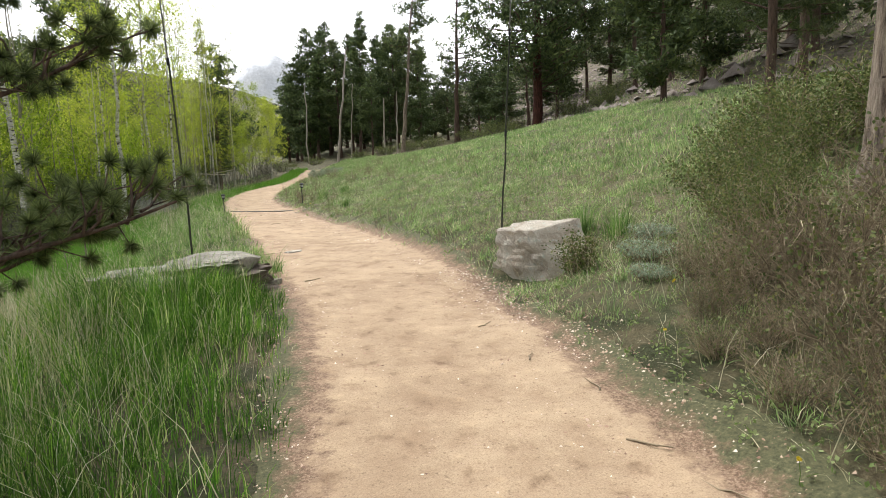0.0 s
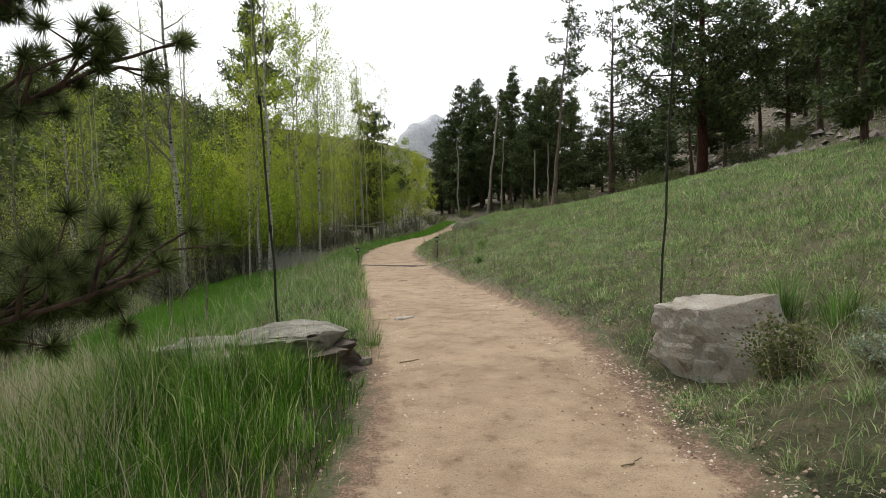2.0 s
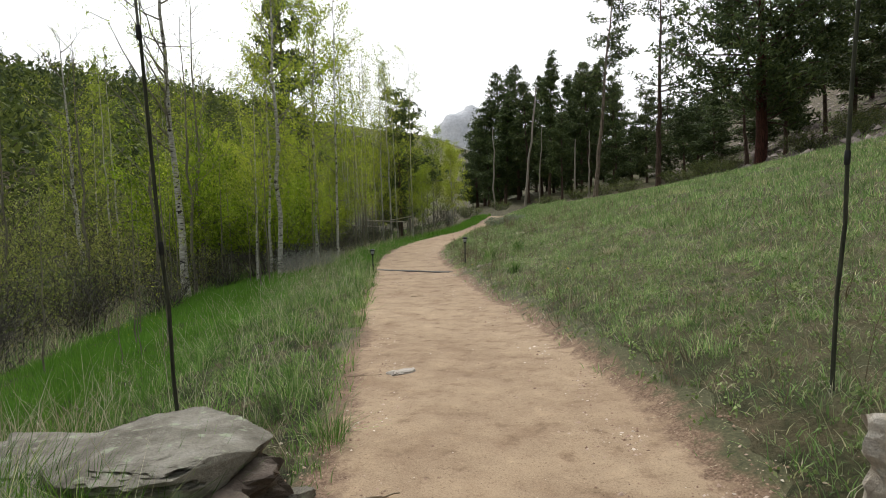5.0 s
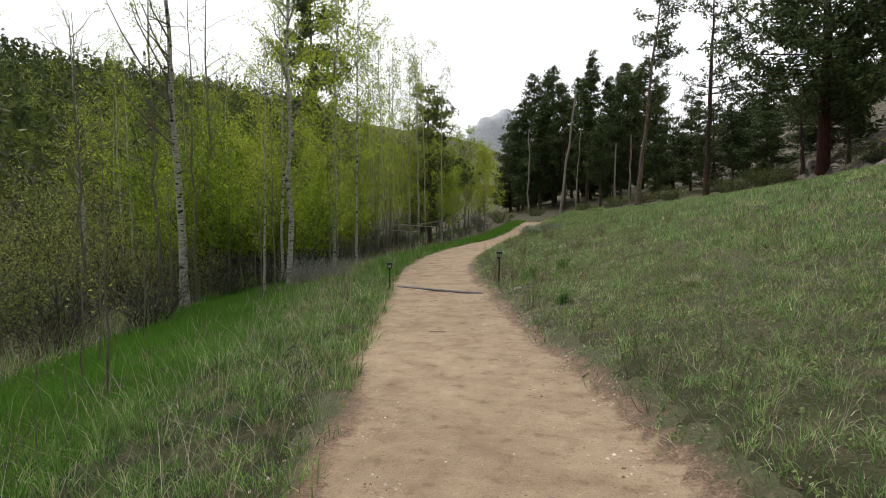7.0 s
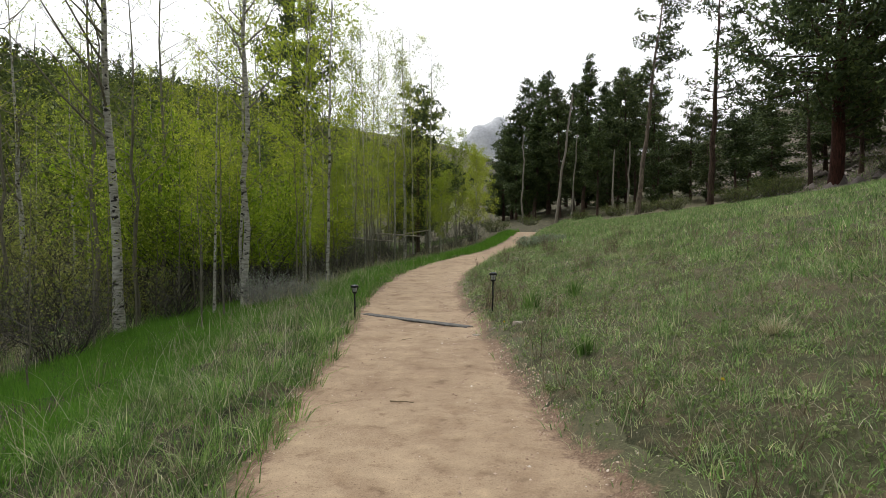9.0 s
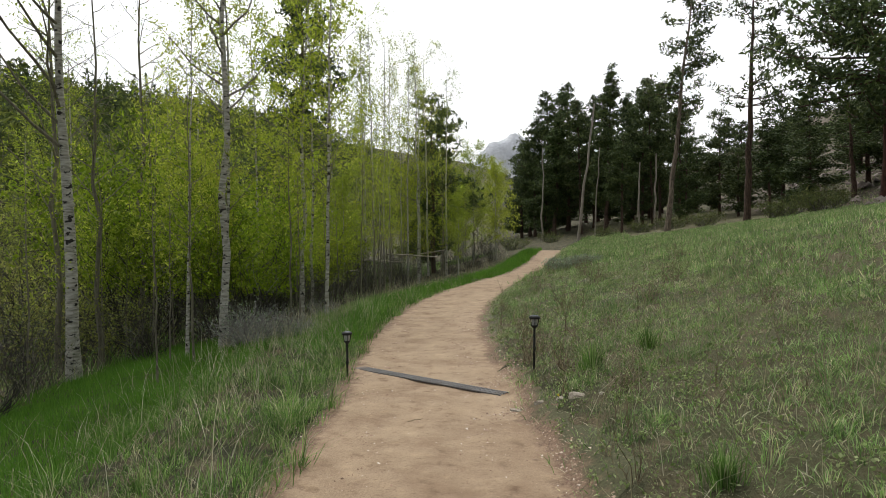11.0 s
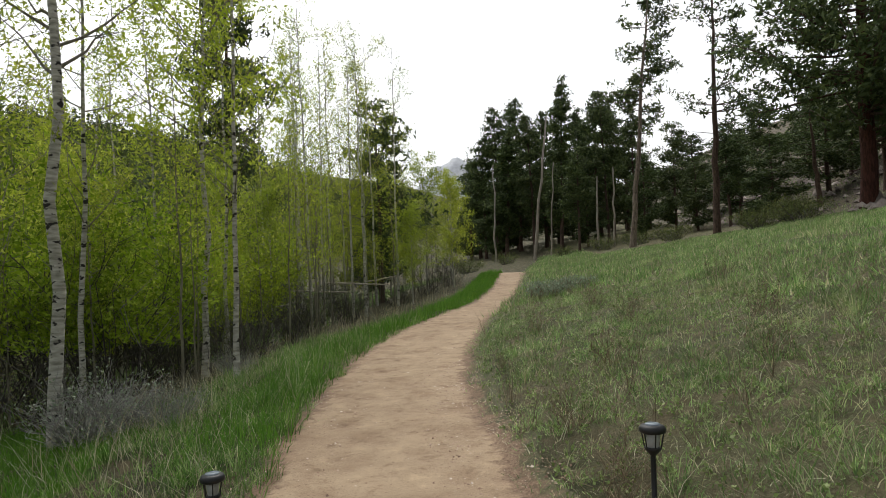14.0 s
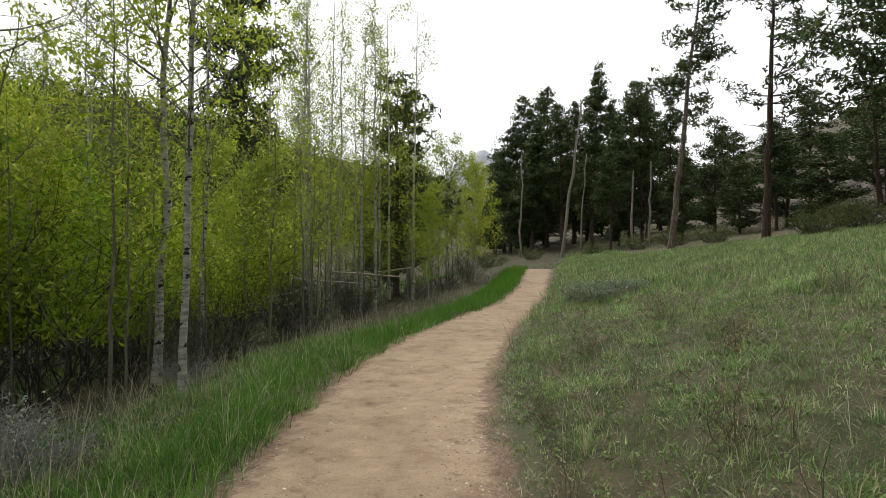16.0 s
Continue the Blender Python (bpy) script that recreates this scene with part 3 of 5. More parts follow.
for src, x, y, s, turn, tall in [
        (pine_dense, -7.9, 79.2, 0.95, 70, 1.0), (pine_dense, -9.3, 79.0, 0.8, 140, 0.8), (pine_dense, -3.2, 80.5, 0.85, 200, 0.92),
        (pine_column, 0.3, 75.6, 1.0, 90, 0.93), (pine_thin, 3.1, 73.4, 1.0, 60, 1.0), (pine_thin, 2.2, 66.8, 0.9, 130, 0.95),
        (pine_thin, -3.9, 70.5, 1.1, 200, 0.95), (pine_column, -6.6, 72.5, 1.2, 10, 0.85), (pine_thin, 4.6, 70.8, 0.9, 250, 0.85),
        (pine_dense, 0.8, 84.0, 0.9, 40, 0.85), (pine_dense, 5.5, 86.0, 0.9, 300, 0.75), (pine_column, -10.5, 84.0, 1.2, 200, 0.8),
        (pine_thin, -0.3, 61.8, 0.75, 20, 0.6), (pine_young, 4.4, 62.0, 0.7, 40, 0.7), (pine_young, 8.1, 62.8, 0.75, 120, 0.75),
        (pine_young, 11.4, 64.1, 1.1, 220, 1.0), (pine_young, 11.4, 56.9, 1.0, 10, 0.8), (pine_thin, 9.8, 60.5, 0.8, 77, 0.7),
        (pine_b, 13.1, 54.2, 0.8, 120, 0.62), (pine_thin, 14.0, 48.6, 1.0, 20, 0.62), (pine_thin, 16.8, 50.0, 1.0, 100, 0.9),
        (pine_dense, 15.2, 58.5, 0.75, 33, 0.6), (pine_young, 18.0, 62.0, 1.2, 190, 1.2), (pine_dense, 20.5, 55.5, 0.9, 260, 0.8),
        (pine_thin, 17.5, 42.0, 1.2, 150, 0.95), (pine_b, 20.8, 44.5, 0.9, 310, 0.75), (pine_b, 23.0, 38.5, 0.9, 80, 0.85),
        (pine_thin, 15.8, 33.0, 1.1, 210, 0.85), (pine_young, 19.5, 30.5, 1.2, 20, 1.1), (pine_b, 17.0, 25.0, 0.95, 340, 0.8),
        (pine_young, 22.5, 24.0, 1.3, 100, 1.2), (pine_thin, 12.7, 17.9, 1.0, 10, 0.75), (pine_thin, 24.0, 31.5, 0.9, 10, 0.7),
        (pine_thin, 20.0, 19.0, 1.1, 45, 0.9), (pine_young, 16.5, 13.5, 1.2, 200, 1.1), (pine_dense, 27.5, 50.0, 0.8, 77, 0.75),
        (pine_young, 25.0, 64.0, 1.4, 30, 1.3), (pine_thin, 14.5, 69.5, 1.1, 30, 0.9), (pine_dense, 10.5, 76.0, 0.9, 250, 0.7),
        (pine_young, 30.0, 42.0, 1.4, 12, 1.3), (pine_young, -11.5, 84.0, 1.5, 5, 1.1), (pine_young, -6.5, 86.0, 1.5, 55, 1.1), (pine_young, -2.0, 85.0, 1.5, 95, 1.1), (pine_young, 2.5, 83.0, 1.5, 15, 1.1), (pine_young, 7.0, 80.0, 1.5, 35, 1.0), (pine_young, 0.5, 66.5, 0.8, 15, 0.6), (pine_young, -7.5, 74.0, 1.1, 65, 0.8), (pine_young, 14.0, 77.0, 1.4, 12, 1.2), (pine_young, 19.0, 72.0, 1.4, 12, 1.2), (pine_dense, 25.5, 57.5, 0.8, 12, 0.8), (pine_young, 22.0, 48.5, 1.2, 12, 1.2), (pine_thin, 29.0, 25.0, 1.2, 99, 1.0)]:
    another(src, x, y, s, turn, tall * (0.76 if x > 6 and y > 52 else 1.0))
for x, y, s, turn in [(10.8, 22.5, 0.85, 30), (13.2, 24.5, 1.05, 140), (15.2, 21.0, 1.1, 250)]:
    another(pine_young, x, y, s, turn, s, "bushy green pine on the slope above the meadow")
rng_stand = np.random.default_rng(19)
for x, y in zip(np.linspace(-13, 6, 13), rng_stand.uniform(86, 104, 13)):
    another(pine_young if rng_stand.uniform() < 0.7 else pine_column, x, y, rng_stand.uniform(1.2, 1.6), rng_stand.uniform(0, 360), rng_stand.uniform(0.6, 0.9))
for src, x, y, s, turn, tall in [(pine_dense, -17.5, 43.5, 0.9, 20, 1.15), (pine_young, -8.9, 40.2, 0.95, 0, 0.98)]:
    another(src, x, y, s, turn, tall, "dark conifer standing among the aspens")


def bare_trunks():
    """Pale slanting dead trunks at the edge of the stand."""
    for x, y, h, r, lx in [(-3.6, 61.3, 10.5, 0.13, 1.35), (0.9, 58.5, 5.0, 0.09, 0.1), (2.0, 59.5, 5.5, 0.09, 0.15), (-2.4, 62.5, 7, 0.07, 0.5), (-6.9, 66, 8, 0.09, 0.1)]:
        t = Tubes(7)
        rng = np.random.default_rng(int(h * 100))
        t.add(wobble_line(rng, (0, 0, -0.3), (lx, 0, h), 8, 0.05), r * np.linspace(1, 0.45, 8))
        ob = new("dead_tree", t.mesh("dead_tree", M_PALE_BARK))
        ob.matrix_basis = pose(x, y, float(height(x, y)))
        tagged(ob, "pale bare dead trunk leaning beside the dark pines", "dead tree", "dead trunks")


bare_trunks()

# aspens
aspen_big = put(make_aspen(31, 10.5, 0.11, 1500, 0.36, 2.9, (-0.35, 0.0), 0.065, 17, "white-barked aspen with dark scars and crooked bare limbs", True), -9.0, 19.75)
aspen_mid = put(make_aspen(32, 10.2, 0.074, 1700, 0.38, 1.7, (0.15, 0.1), 0.07, 30, "pale straight aspen with thin limbs and young leaves", True), -6.6, 20.45)
aspen_slim = put(make_aspen(33, 8.6, 0.045, 2900, 0.3, 1.45, (0.2, 0.0), 0.075, 30), -5.95, 23.0)
aspen_pole = put(make_aspen(34, 9.6, 0.05, 2100, 0.34, 1.45, (0.1, 0.1), 0.068, 34, "thin straight aspen pole with a feathery crown"), -8.9, 33.7)
aspen_leafy = put(make_aspen(35, 5.6, 0.04, 6500, 0.2, 1.8, (0, 0), 0.09, 44, "bushy young aspen in full yellow-green leaf"), -7.3, 41.8)
sapling = put(make_aspen(36, 4.2, 0.02, 420, 0.35, 0.8, (0.15, 0), 0.06, 16, "thin grey aspen sapling with few leaves", bark=M_TWIG_BARK), -6.3, 25.5)
aspen_tall = put(make_aspen(38, 9.3, 0.06, 5200, 0.36, 2.3, (0.25, 0.1), 0.09, 34, "tall aspen with a full clumped yellow-green crown", True), -7.2, 24.2)
aspen_bare = put(make_aspen(39, 9.6, 0.06, 420, 0.32, 2.0, (-0.2, 0.1), 0.065, 24, "thin grey aspen almost without leaves", bark=M_TWIG_BARK), -10.9, 21.2)
rng_grove = np.random.default_rng(5)
for x, y in zip(rng_grove.uniform(-6.5, -2.2, 60), rng_grove.uniform(18, 42, 60)):
    another(sapling, float(left_edge(y)) + x, y, rng_grove.uniform(0.6, 1.2), rng_grove.uniform(0, 360))
bare_sapling = put(make_aspen(37, 2.6, 0.014, 110, 0.2, 0.6, (0.1, 0), 0.03, 10, "thin bare sapling stem in the green grass", bark=M_TWIG_BARK), -4.9, 12.6)
for x, y, s in [(-3.75, 11.75, 0.95), (-4.05, 11.3, 0.45), (-3.9, 11.45, 0.5), (-5.3, 11.4, 0.8), (-5.6, 13.6, 0.7), (-6.3, 15.2, 0.8), (-2.2, 9.6, 0.25), (-4.6, 9.8, 0.7)]:
    another(bare_sapling, x, y, s * 1.2, 50 * s * 10)
spots = [(aspen_bare, -12.4, 20.2, 0.9), (aspen_slim, -7.8, 22.2, 1.0), (aspen_pole, -7.9, 30.4, 0.9), (aspen_pole, -7.6, 34.0, 1.0), (aspen_bare, -10.9, 23.4, 1.0),
         (aspen_slim, -7.2, 20.3, 0.75), (aspen_slim, -8.3, 26.8, 1.1), (aspen_pole, -10.7, 36.3, 1.05), (aspen_pole, -8.7, 37.5, 1.0),
         (aspen_pole, -7.0, 35.7, 0.9), (aspen_pole, -9.2, 35.2, 1.08), (aspen_pole, -8.4, 37.8, 1.05), (aspen_pole, -10.2, 35.0, 1.0), (aspen_pole, -9.4, 33.1, 0.95),
         (aspen_pole, -7.9, 33.6, 0.9), (aspen_leafy, -6.3, 35.0, 0.6), (aspen_slim, -10.3, 27.4, 1.1), (aspen_leafy, -5.9, 40.5, 0.75),
         (aspen_leafy, -6.9, 45.5, 0.9), (aspen_leafy, -9.4, 44.0, 1.0), (aspen_leafy, -8.6, 29.5, 0.75), (aspen_leafy, -10.8, 31.0, 0.9), (aspen_leafy, -11.5, 26.0, 0.85),
         (aspen_leafy, -9.6, 24.6, 0.75), (aspen_big, -16.0, 24.0, 0.85), (aspen_big, -18.5, 20.0, 0.9), (aspen_bare, -14.0, 19.0, 0.8),
         (aspen_bare, -13.0, 16.0, 0.75), (aspen_bare, -12.0, 14.0, 0.8), (aspen_bare, -15.5, 13.5, 0.9), (aspen_bare, -9.3, 20.6, 0.85)]
for x, y in zip(rng_grove.uniform(-24, -8.5, 36), rng_grove.uniform(27, 58, 36)):
    spots.append(([aspen_pole, aspen_mid, aspen_leafy if x > -14 else aspen_slim, aspen_slim][rng_grove.integers(0, 4)], x, y, rng_grove.uniform(0.75, 1.1)))
for i, (src, x, y, s) in enumerate(spots):
    another(src, x, y, s, (i * 77) % 360, s * (0.94 + 0.13 * ((i * 7) % 5) / 4))


def hillside_woods():
    """Mixed woods that cover the far slope across the valley."""
    rng = np.random.default_rng(9)
    sets = {"leafy": [], "conifer": []}
    for _ in range(2600):
        x, y = rng.uniform(-118, -33), rng.uniform(-12, 165)
        if rng.uniform() < 0.22:
            h, w, n, kind = rng.uniform(5, 9), rng.uniform(1.2, 1.9), 70, "conifer"
            q = rng.uniform(0, 1, n)
            rad = w * (1.03 - q) * rng.uniform(0.6, 1.05, n)
        else:
            h, w, n, kind = rng.uniform(2.5, 6.5), rng.uniform(1.4, 2.8), 80, "leafy"
            q = rng.uniform(0, 1, n)
            rad = w * np.sqrt(np.clip(1.02 - (2 * q - 0.9) ** 2, 0.02, 1)) * rng.uniform(0.55, 1.05, n)
        a = rng.uniform(0, 6.28, n)
        sets[kind].append(np.stack([x + np.cos(a) * rad, y + np.sin(a) * rad, float(height(x, y)) + 0.3 + q * h], 1))
    v, f = leaf_tris(rng, np.concatenate(sets["leafy"]), 0.72)
    tagged(new("hillside_woods", mesh_np("hillside_woods", v, f, M_WOODS)), "mixed green woods on the slope across the valley", "woods", kind="stuff")
    v, f = leaf_tris(rng, np.concatenate(sets["conifer"]), 0.66, 0.3)
    tagged(new("hillside_conifers", mesh_np("hillside_conifers", v, f, M_NEEDLE)), "dark conifers scattered over the slope across the valley", "woods", kind="stuff")


hillside_woods()


# ---- shrubs ----
def make_shrub(name, label, seed, h, w, stems, leaves, leaf, leaf_mat, twig_mat, twig_r=0.008, splits=4, category="shrub", group="", leaf_floor=0.02, loose=0.07):
    rng = np.random.default_rng(seed)
    sh = thing(name, label, category, group)
    tw, cent = Tubes(3), []
    per = max(1, leaves // (stems * (splits + 1))) if leaves else 0
    for _ in range(stems):
        az, out = rng.uniform(0, 6.28), np.sqrt(rng.uniform(0, 1)) * w
        b = np.array([np.cos(az), np.sin(az), 0]) * out * 0.3
        top = np.array([np.cos(az) * out, np.sin(az) * out, h * rng.uniform(0.55, 1.05) * (1 - 0.3 * (out / w) ** 2)])
        seg = wobble_line(rng, b - (0, 0, 0.05), top, 6, 0.07 * h)
        tw.add(seg, twig_r * np.linspace(1.2, 0.3, 6) * rng.uniform(0.6, 1.2))
        for _ in range(splits):
            s = rng.integers(1, 6)
            e = rng.normal(0, 0.6, 3) + (np.cos(az) * 0.4, np.sin(az) * 0.4, 0.7)
            e = e / np.linalg.norm(e) * h * rng.uniform(0.12, 0.35)
            tw.add(seg[s] + e * np.linspace(0, 1, 3)[:, None] + rng.normal(0, 0.02, (3, 3)), twig_r * np.array([0.55, 0.4, 0.2]))
            if per:
                cent.append(seg[s] + e * rng.uniform(0.1, 1.1, (per, 1)) + rng.normal(0, loose * h + 0.01, (per, 3)))
        if per:
            cent.append(seg[5] + rng.normal(0, loose * h + 0.01, (per, 3)))
    part("twig_mass", tw.mesh("twig_mass", twig_mat), sh, "thin twiggy stems")["kind"] = "stuff"
    if per:
        c = np.concatenate(cent)
        c = c[c[:, 2] > leaf_floor]
        v, f = (leaf_tris if leaf > 0.055 else leaf_quads)(rng, c, leaf)
        part("foliage", mesh_np("foliage", v, f, leaf_mat), sh)
    return sh


# willow thicket below the grove
willow = put(make_shrub("willow_shrub", "leafy green willow thicket with slanting grey stems", 41, 3.4, 1.8, 28, 9500, 0.095, M_WILLOW_LEAF, M_GREYTWIG, 0.013, 8, "shrub", "willow thicket", 0.95, 0.036), -8.7, 23.6)
olive = put(make_shrub("olive_shrub", "grey-olive brush with sparse young leaves", 46, 3.0, 1.9, 34, 3000, 0.085, M_OLIVE, M_GREYTWIG, 0.012, 7, "shrub", "olive brush", 0.3, 0.05), -12.5, 18.5, 0.8)
for i, (x, y, s) in enumerate([(-9.8, 25.6, 1.05), (-11.5, 24.0, 1.1), (-12.8, 26.5, 1.1), (-9.4, 28.6, 0.85), (-11.6, 29.5, 1.0), (-14.5, 31, 1.1), (-12.4, 34, 1.0), (-13.5, 38, 1.2), (-17, 35, 1.2)]):
    another(willow, x, y, s * (1.0 + 0.12 * (i % 3)), 47 * i, s * (0.78 + 0.22 * ((i * 7) % 4)))
for i, (x, y, s) in enumerate([(-10.9, 21.9, 0.7), (-16.5, 19.5, 1.0), (-19, 24, 1.2), (-13.8, 22.8, 1.0), (-15.5, 26, 1.2), (-14.5, 16.0, 1.0), (-11.0, 13.0, 0.8), (-13.0, 9.5, 0.9), (-17.5, 14.0, 1.1), (-10.2, 8.0, 0.7), (-18, 30, 1.2), (-21, 18, 1.2), (-16, 8.0, 1.1), (-11.2, 16.8, 0.7), (-20.5, 12, 1.2), (-22, 27, 1.3), (-13.0, 5.0, 0.9), (-25, 21, 1.5), (-27, 27, 1.6), (-24, 33, 1.5), (-29, 17, 1.6), (-25, 13, 1.5), (-30, 34, 1.7), (-26, 40, 1.6), (-21, 37, 1.4), (-31, 24, 1.7), (-22, 6, 1.4), (-28, 8, 1.6), (-23, 46, 1.6), (-29, 47, 1.7), (-18.5, 43, 1.3)]):
    another(olive, x, y, s, 53 * i, s * (0.85 + 0.1 * (i % 4)))
twigs = put(make_shrub("bare_shrub", "bare grey-brown twiggy undergrowth", 42, 1.5, 1.0, 46, 300, 0.05, M_SHRUB_LEAF, M_GREYTWIG, 0.008, 6, "shrub", "bare undergrowth"), -7.9, 17.2)
k = 0
for x, y, s in [(-9.2, 16.2, 1.1), (-8.8, 13.4, 1.2), (-10.2, 14.5, 1.3), (-7.2, 12.2, 0.9), (-8.3, 11.2, 1.2), (-7.4, 9.4, 1.2), (-9.6, 10.2, 1.5), (-6.4, 8.4, 0.9), (-10.6, 18.0, 1.2), (-8.7, 18.7, 0.7),
                (-7.6, 21.6, 0.65), (-8.6, 21.0, 0.8), (-6.9, 24.4, 0.7), (-7.3, 26.0, 0.8), (-7.4, 28.3, 0.9), (-7.8, 30.2, 0.9), (-7.6, 32.4, 0.9), (-8.9, 31.6, 1.0), (-7.2, 36.5, 0.9), (-6.6, 38.4, 0.9),
                (-6.3, 41.5, 1.0), (-9.3, 36.5, 1.1), (-11.5, 16, 1.4), (-12.5, 12, 1.6), (-6.9, 6.8, 1.2), (-9.0, 7.2, 1.6), (-13.0, 20.5, 1.3), (-11.5, 8.5, 1.7), (-8.5, 34.6, 1.0), (-10.0, 33.0, 1.1), (-8.2, 24.9, 0.9), (-9.4, 26.6, 1.0)]:
    k += 1
    another(twigs, x, y, s, 61 * k)
grey_sage = put(make_shrub("grey_shrub", "grey leafless sage shrub beside the path", 43, 0.68, 0.8, 120, 900, 0.03, M_SAGE_LEAF, M_SAGETWIG, 0.006, 6, "shrub", "grey shrubs"), -6.1, 20.4)
for i, (x, y, s) in enumerate([(-5.5, 20.7, 0.6), (-6.6, 21.2, 0.7), (-6.5, 23.9, 0.5)]):
    another(grey_sage, x, y, s, 50 * i)

# the brushy bank on the right at the start
bitter = put(make_shrub("bitterbrush", "dense olive-green bitterbrush on the bank", 51, 1.0, 0.95, 60, 9000, 0.035, M_SHRUB_LEAF, M_BRUSH, 0.008, 7, "shrub", "bank shrubs"), 4.65, 6.6, 0.7)
for i, (x, y, s) in enumerate([(5.6, 7.8, 0.8), (4.35, 5.75, 0.55), (6.6, 8.6, 1.1), (7.3, 7.2, 1.2)]):
    another(bitter, x, y, s, 70 * i)
low_brush = put(make_shrub("low_brush", "grey-green low brush at the meadow's upper edge", 55, 0.9, 1.2, 36, 2400, 0.07, M_SHRUB_LEAF, M_GREYTWIG, 0.01, 4, "shrub", "hillside brush"), 7.0, 44.5)
for i, (x, y, s) in enumerate([(9.0, 45.5, 1.2), (13.5, 43.0, 1.2), (4.5, 51.5, 1.0), (15.0, 41.0, 1.3), (8.2, 48.5, 0.9), (10.2, 50.5, 1.1), (16.5, 36.0, 1.2), (14.2, 38.5, 0.9), (15.5, 30.0, 1.1), (14.0, 26.0, 1.0), (1.0, 56.0, 0.9), (3.0, 55.0, 1.0), (-1.5, 58.0, 0.8), (17.5, 46.0, 1.2), (12.0, 55.0, 1.3), (-5.5, 60.0, 0.9), (-8.0, 58.0, 1.1)]):
    another(low_brush, x, y, s, 70 * i)
dead = put(make_shrub("dead_brush", "tangled brown dead brush with a few leaves", 52, 0.7, 0.62, 100, 1100, 0.03, M_SHRUB_LEAF, M_BRUSH, 0.005, 5, "shrub", "dead brush"), 4.05, 4.6)
for i, (x, y, s) in enumerate([(3.75, 3.9, 0.8), (4.5, 4.0, 1.1), (3.6, 4.9, 0.6), (4.9, 4.7, 1.2), (4.2, 3.2, 1.1), (3.6, 3.0, 0.7), (4.9, 3.5, 1.1), (3.6, 5.5, 0.5), (4.35, 5.2, 0.9), (3.9, 5.1, 0.7), (5.3, 5.2, 1.1), (3.45, 4.3, 0.45), (3.5, 3.5, 0.5), (3.2, 3.7, 0.42), (3.15, 4.3, 0.36), (3.3, 3.1, 0.5), (3.15, 2.6, 0.5), (3.35, 4.8, 0.4)]):
    another(dead, x, y, s, 70 * i)
sage = put(make_shrub("sagebrush", "low silvery green sagebrush", 53, 0.2, 0.36, 60, 2600, 0.024, M_SAGE_LEAF, M_BRUSH, 0.005, 6, "shrub", "sagebrush"), 3.5, 6.2, 0.7)
for i, (x, y, s) in enumerate([(3.35, 5.7, 0.5), (3.75, 6.7, 0.65), (-1.7, 28.2, 1.6), (-1.1, 28.6, 1.4)]):
    another(sage, x, y, s, 70 * i)
juniper = put(make_shrub("juniper_shrub", "small dark green shrub growing against the boulder", 54, 0.36, 0.2, 40, 2200, 0.024, M_SHRUB_LEAF, M_BRUSH, 0.005, 6, "shrub"), 3.02, 6.62)


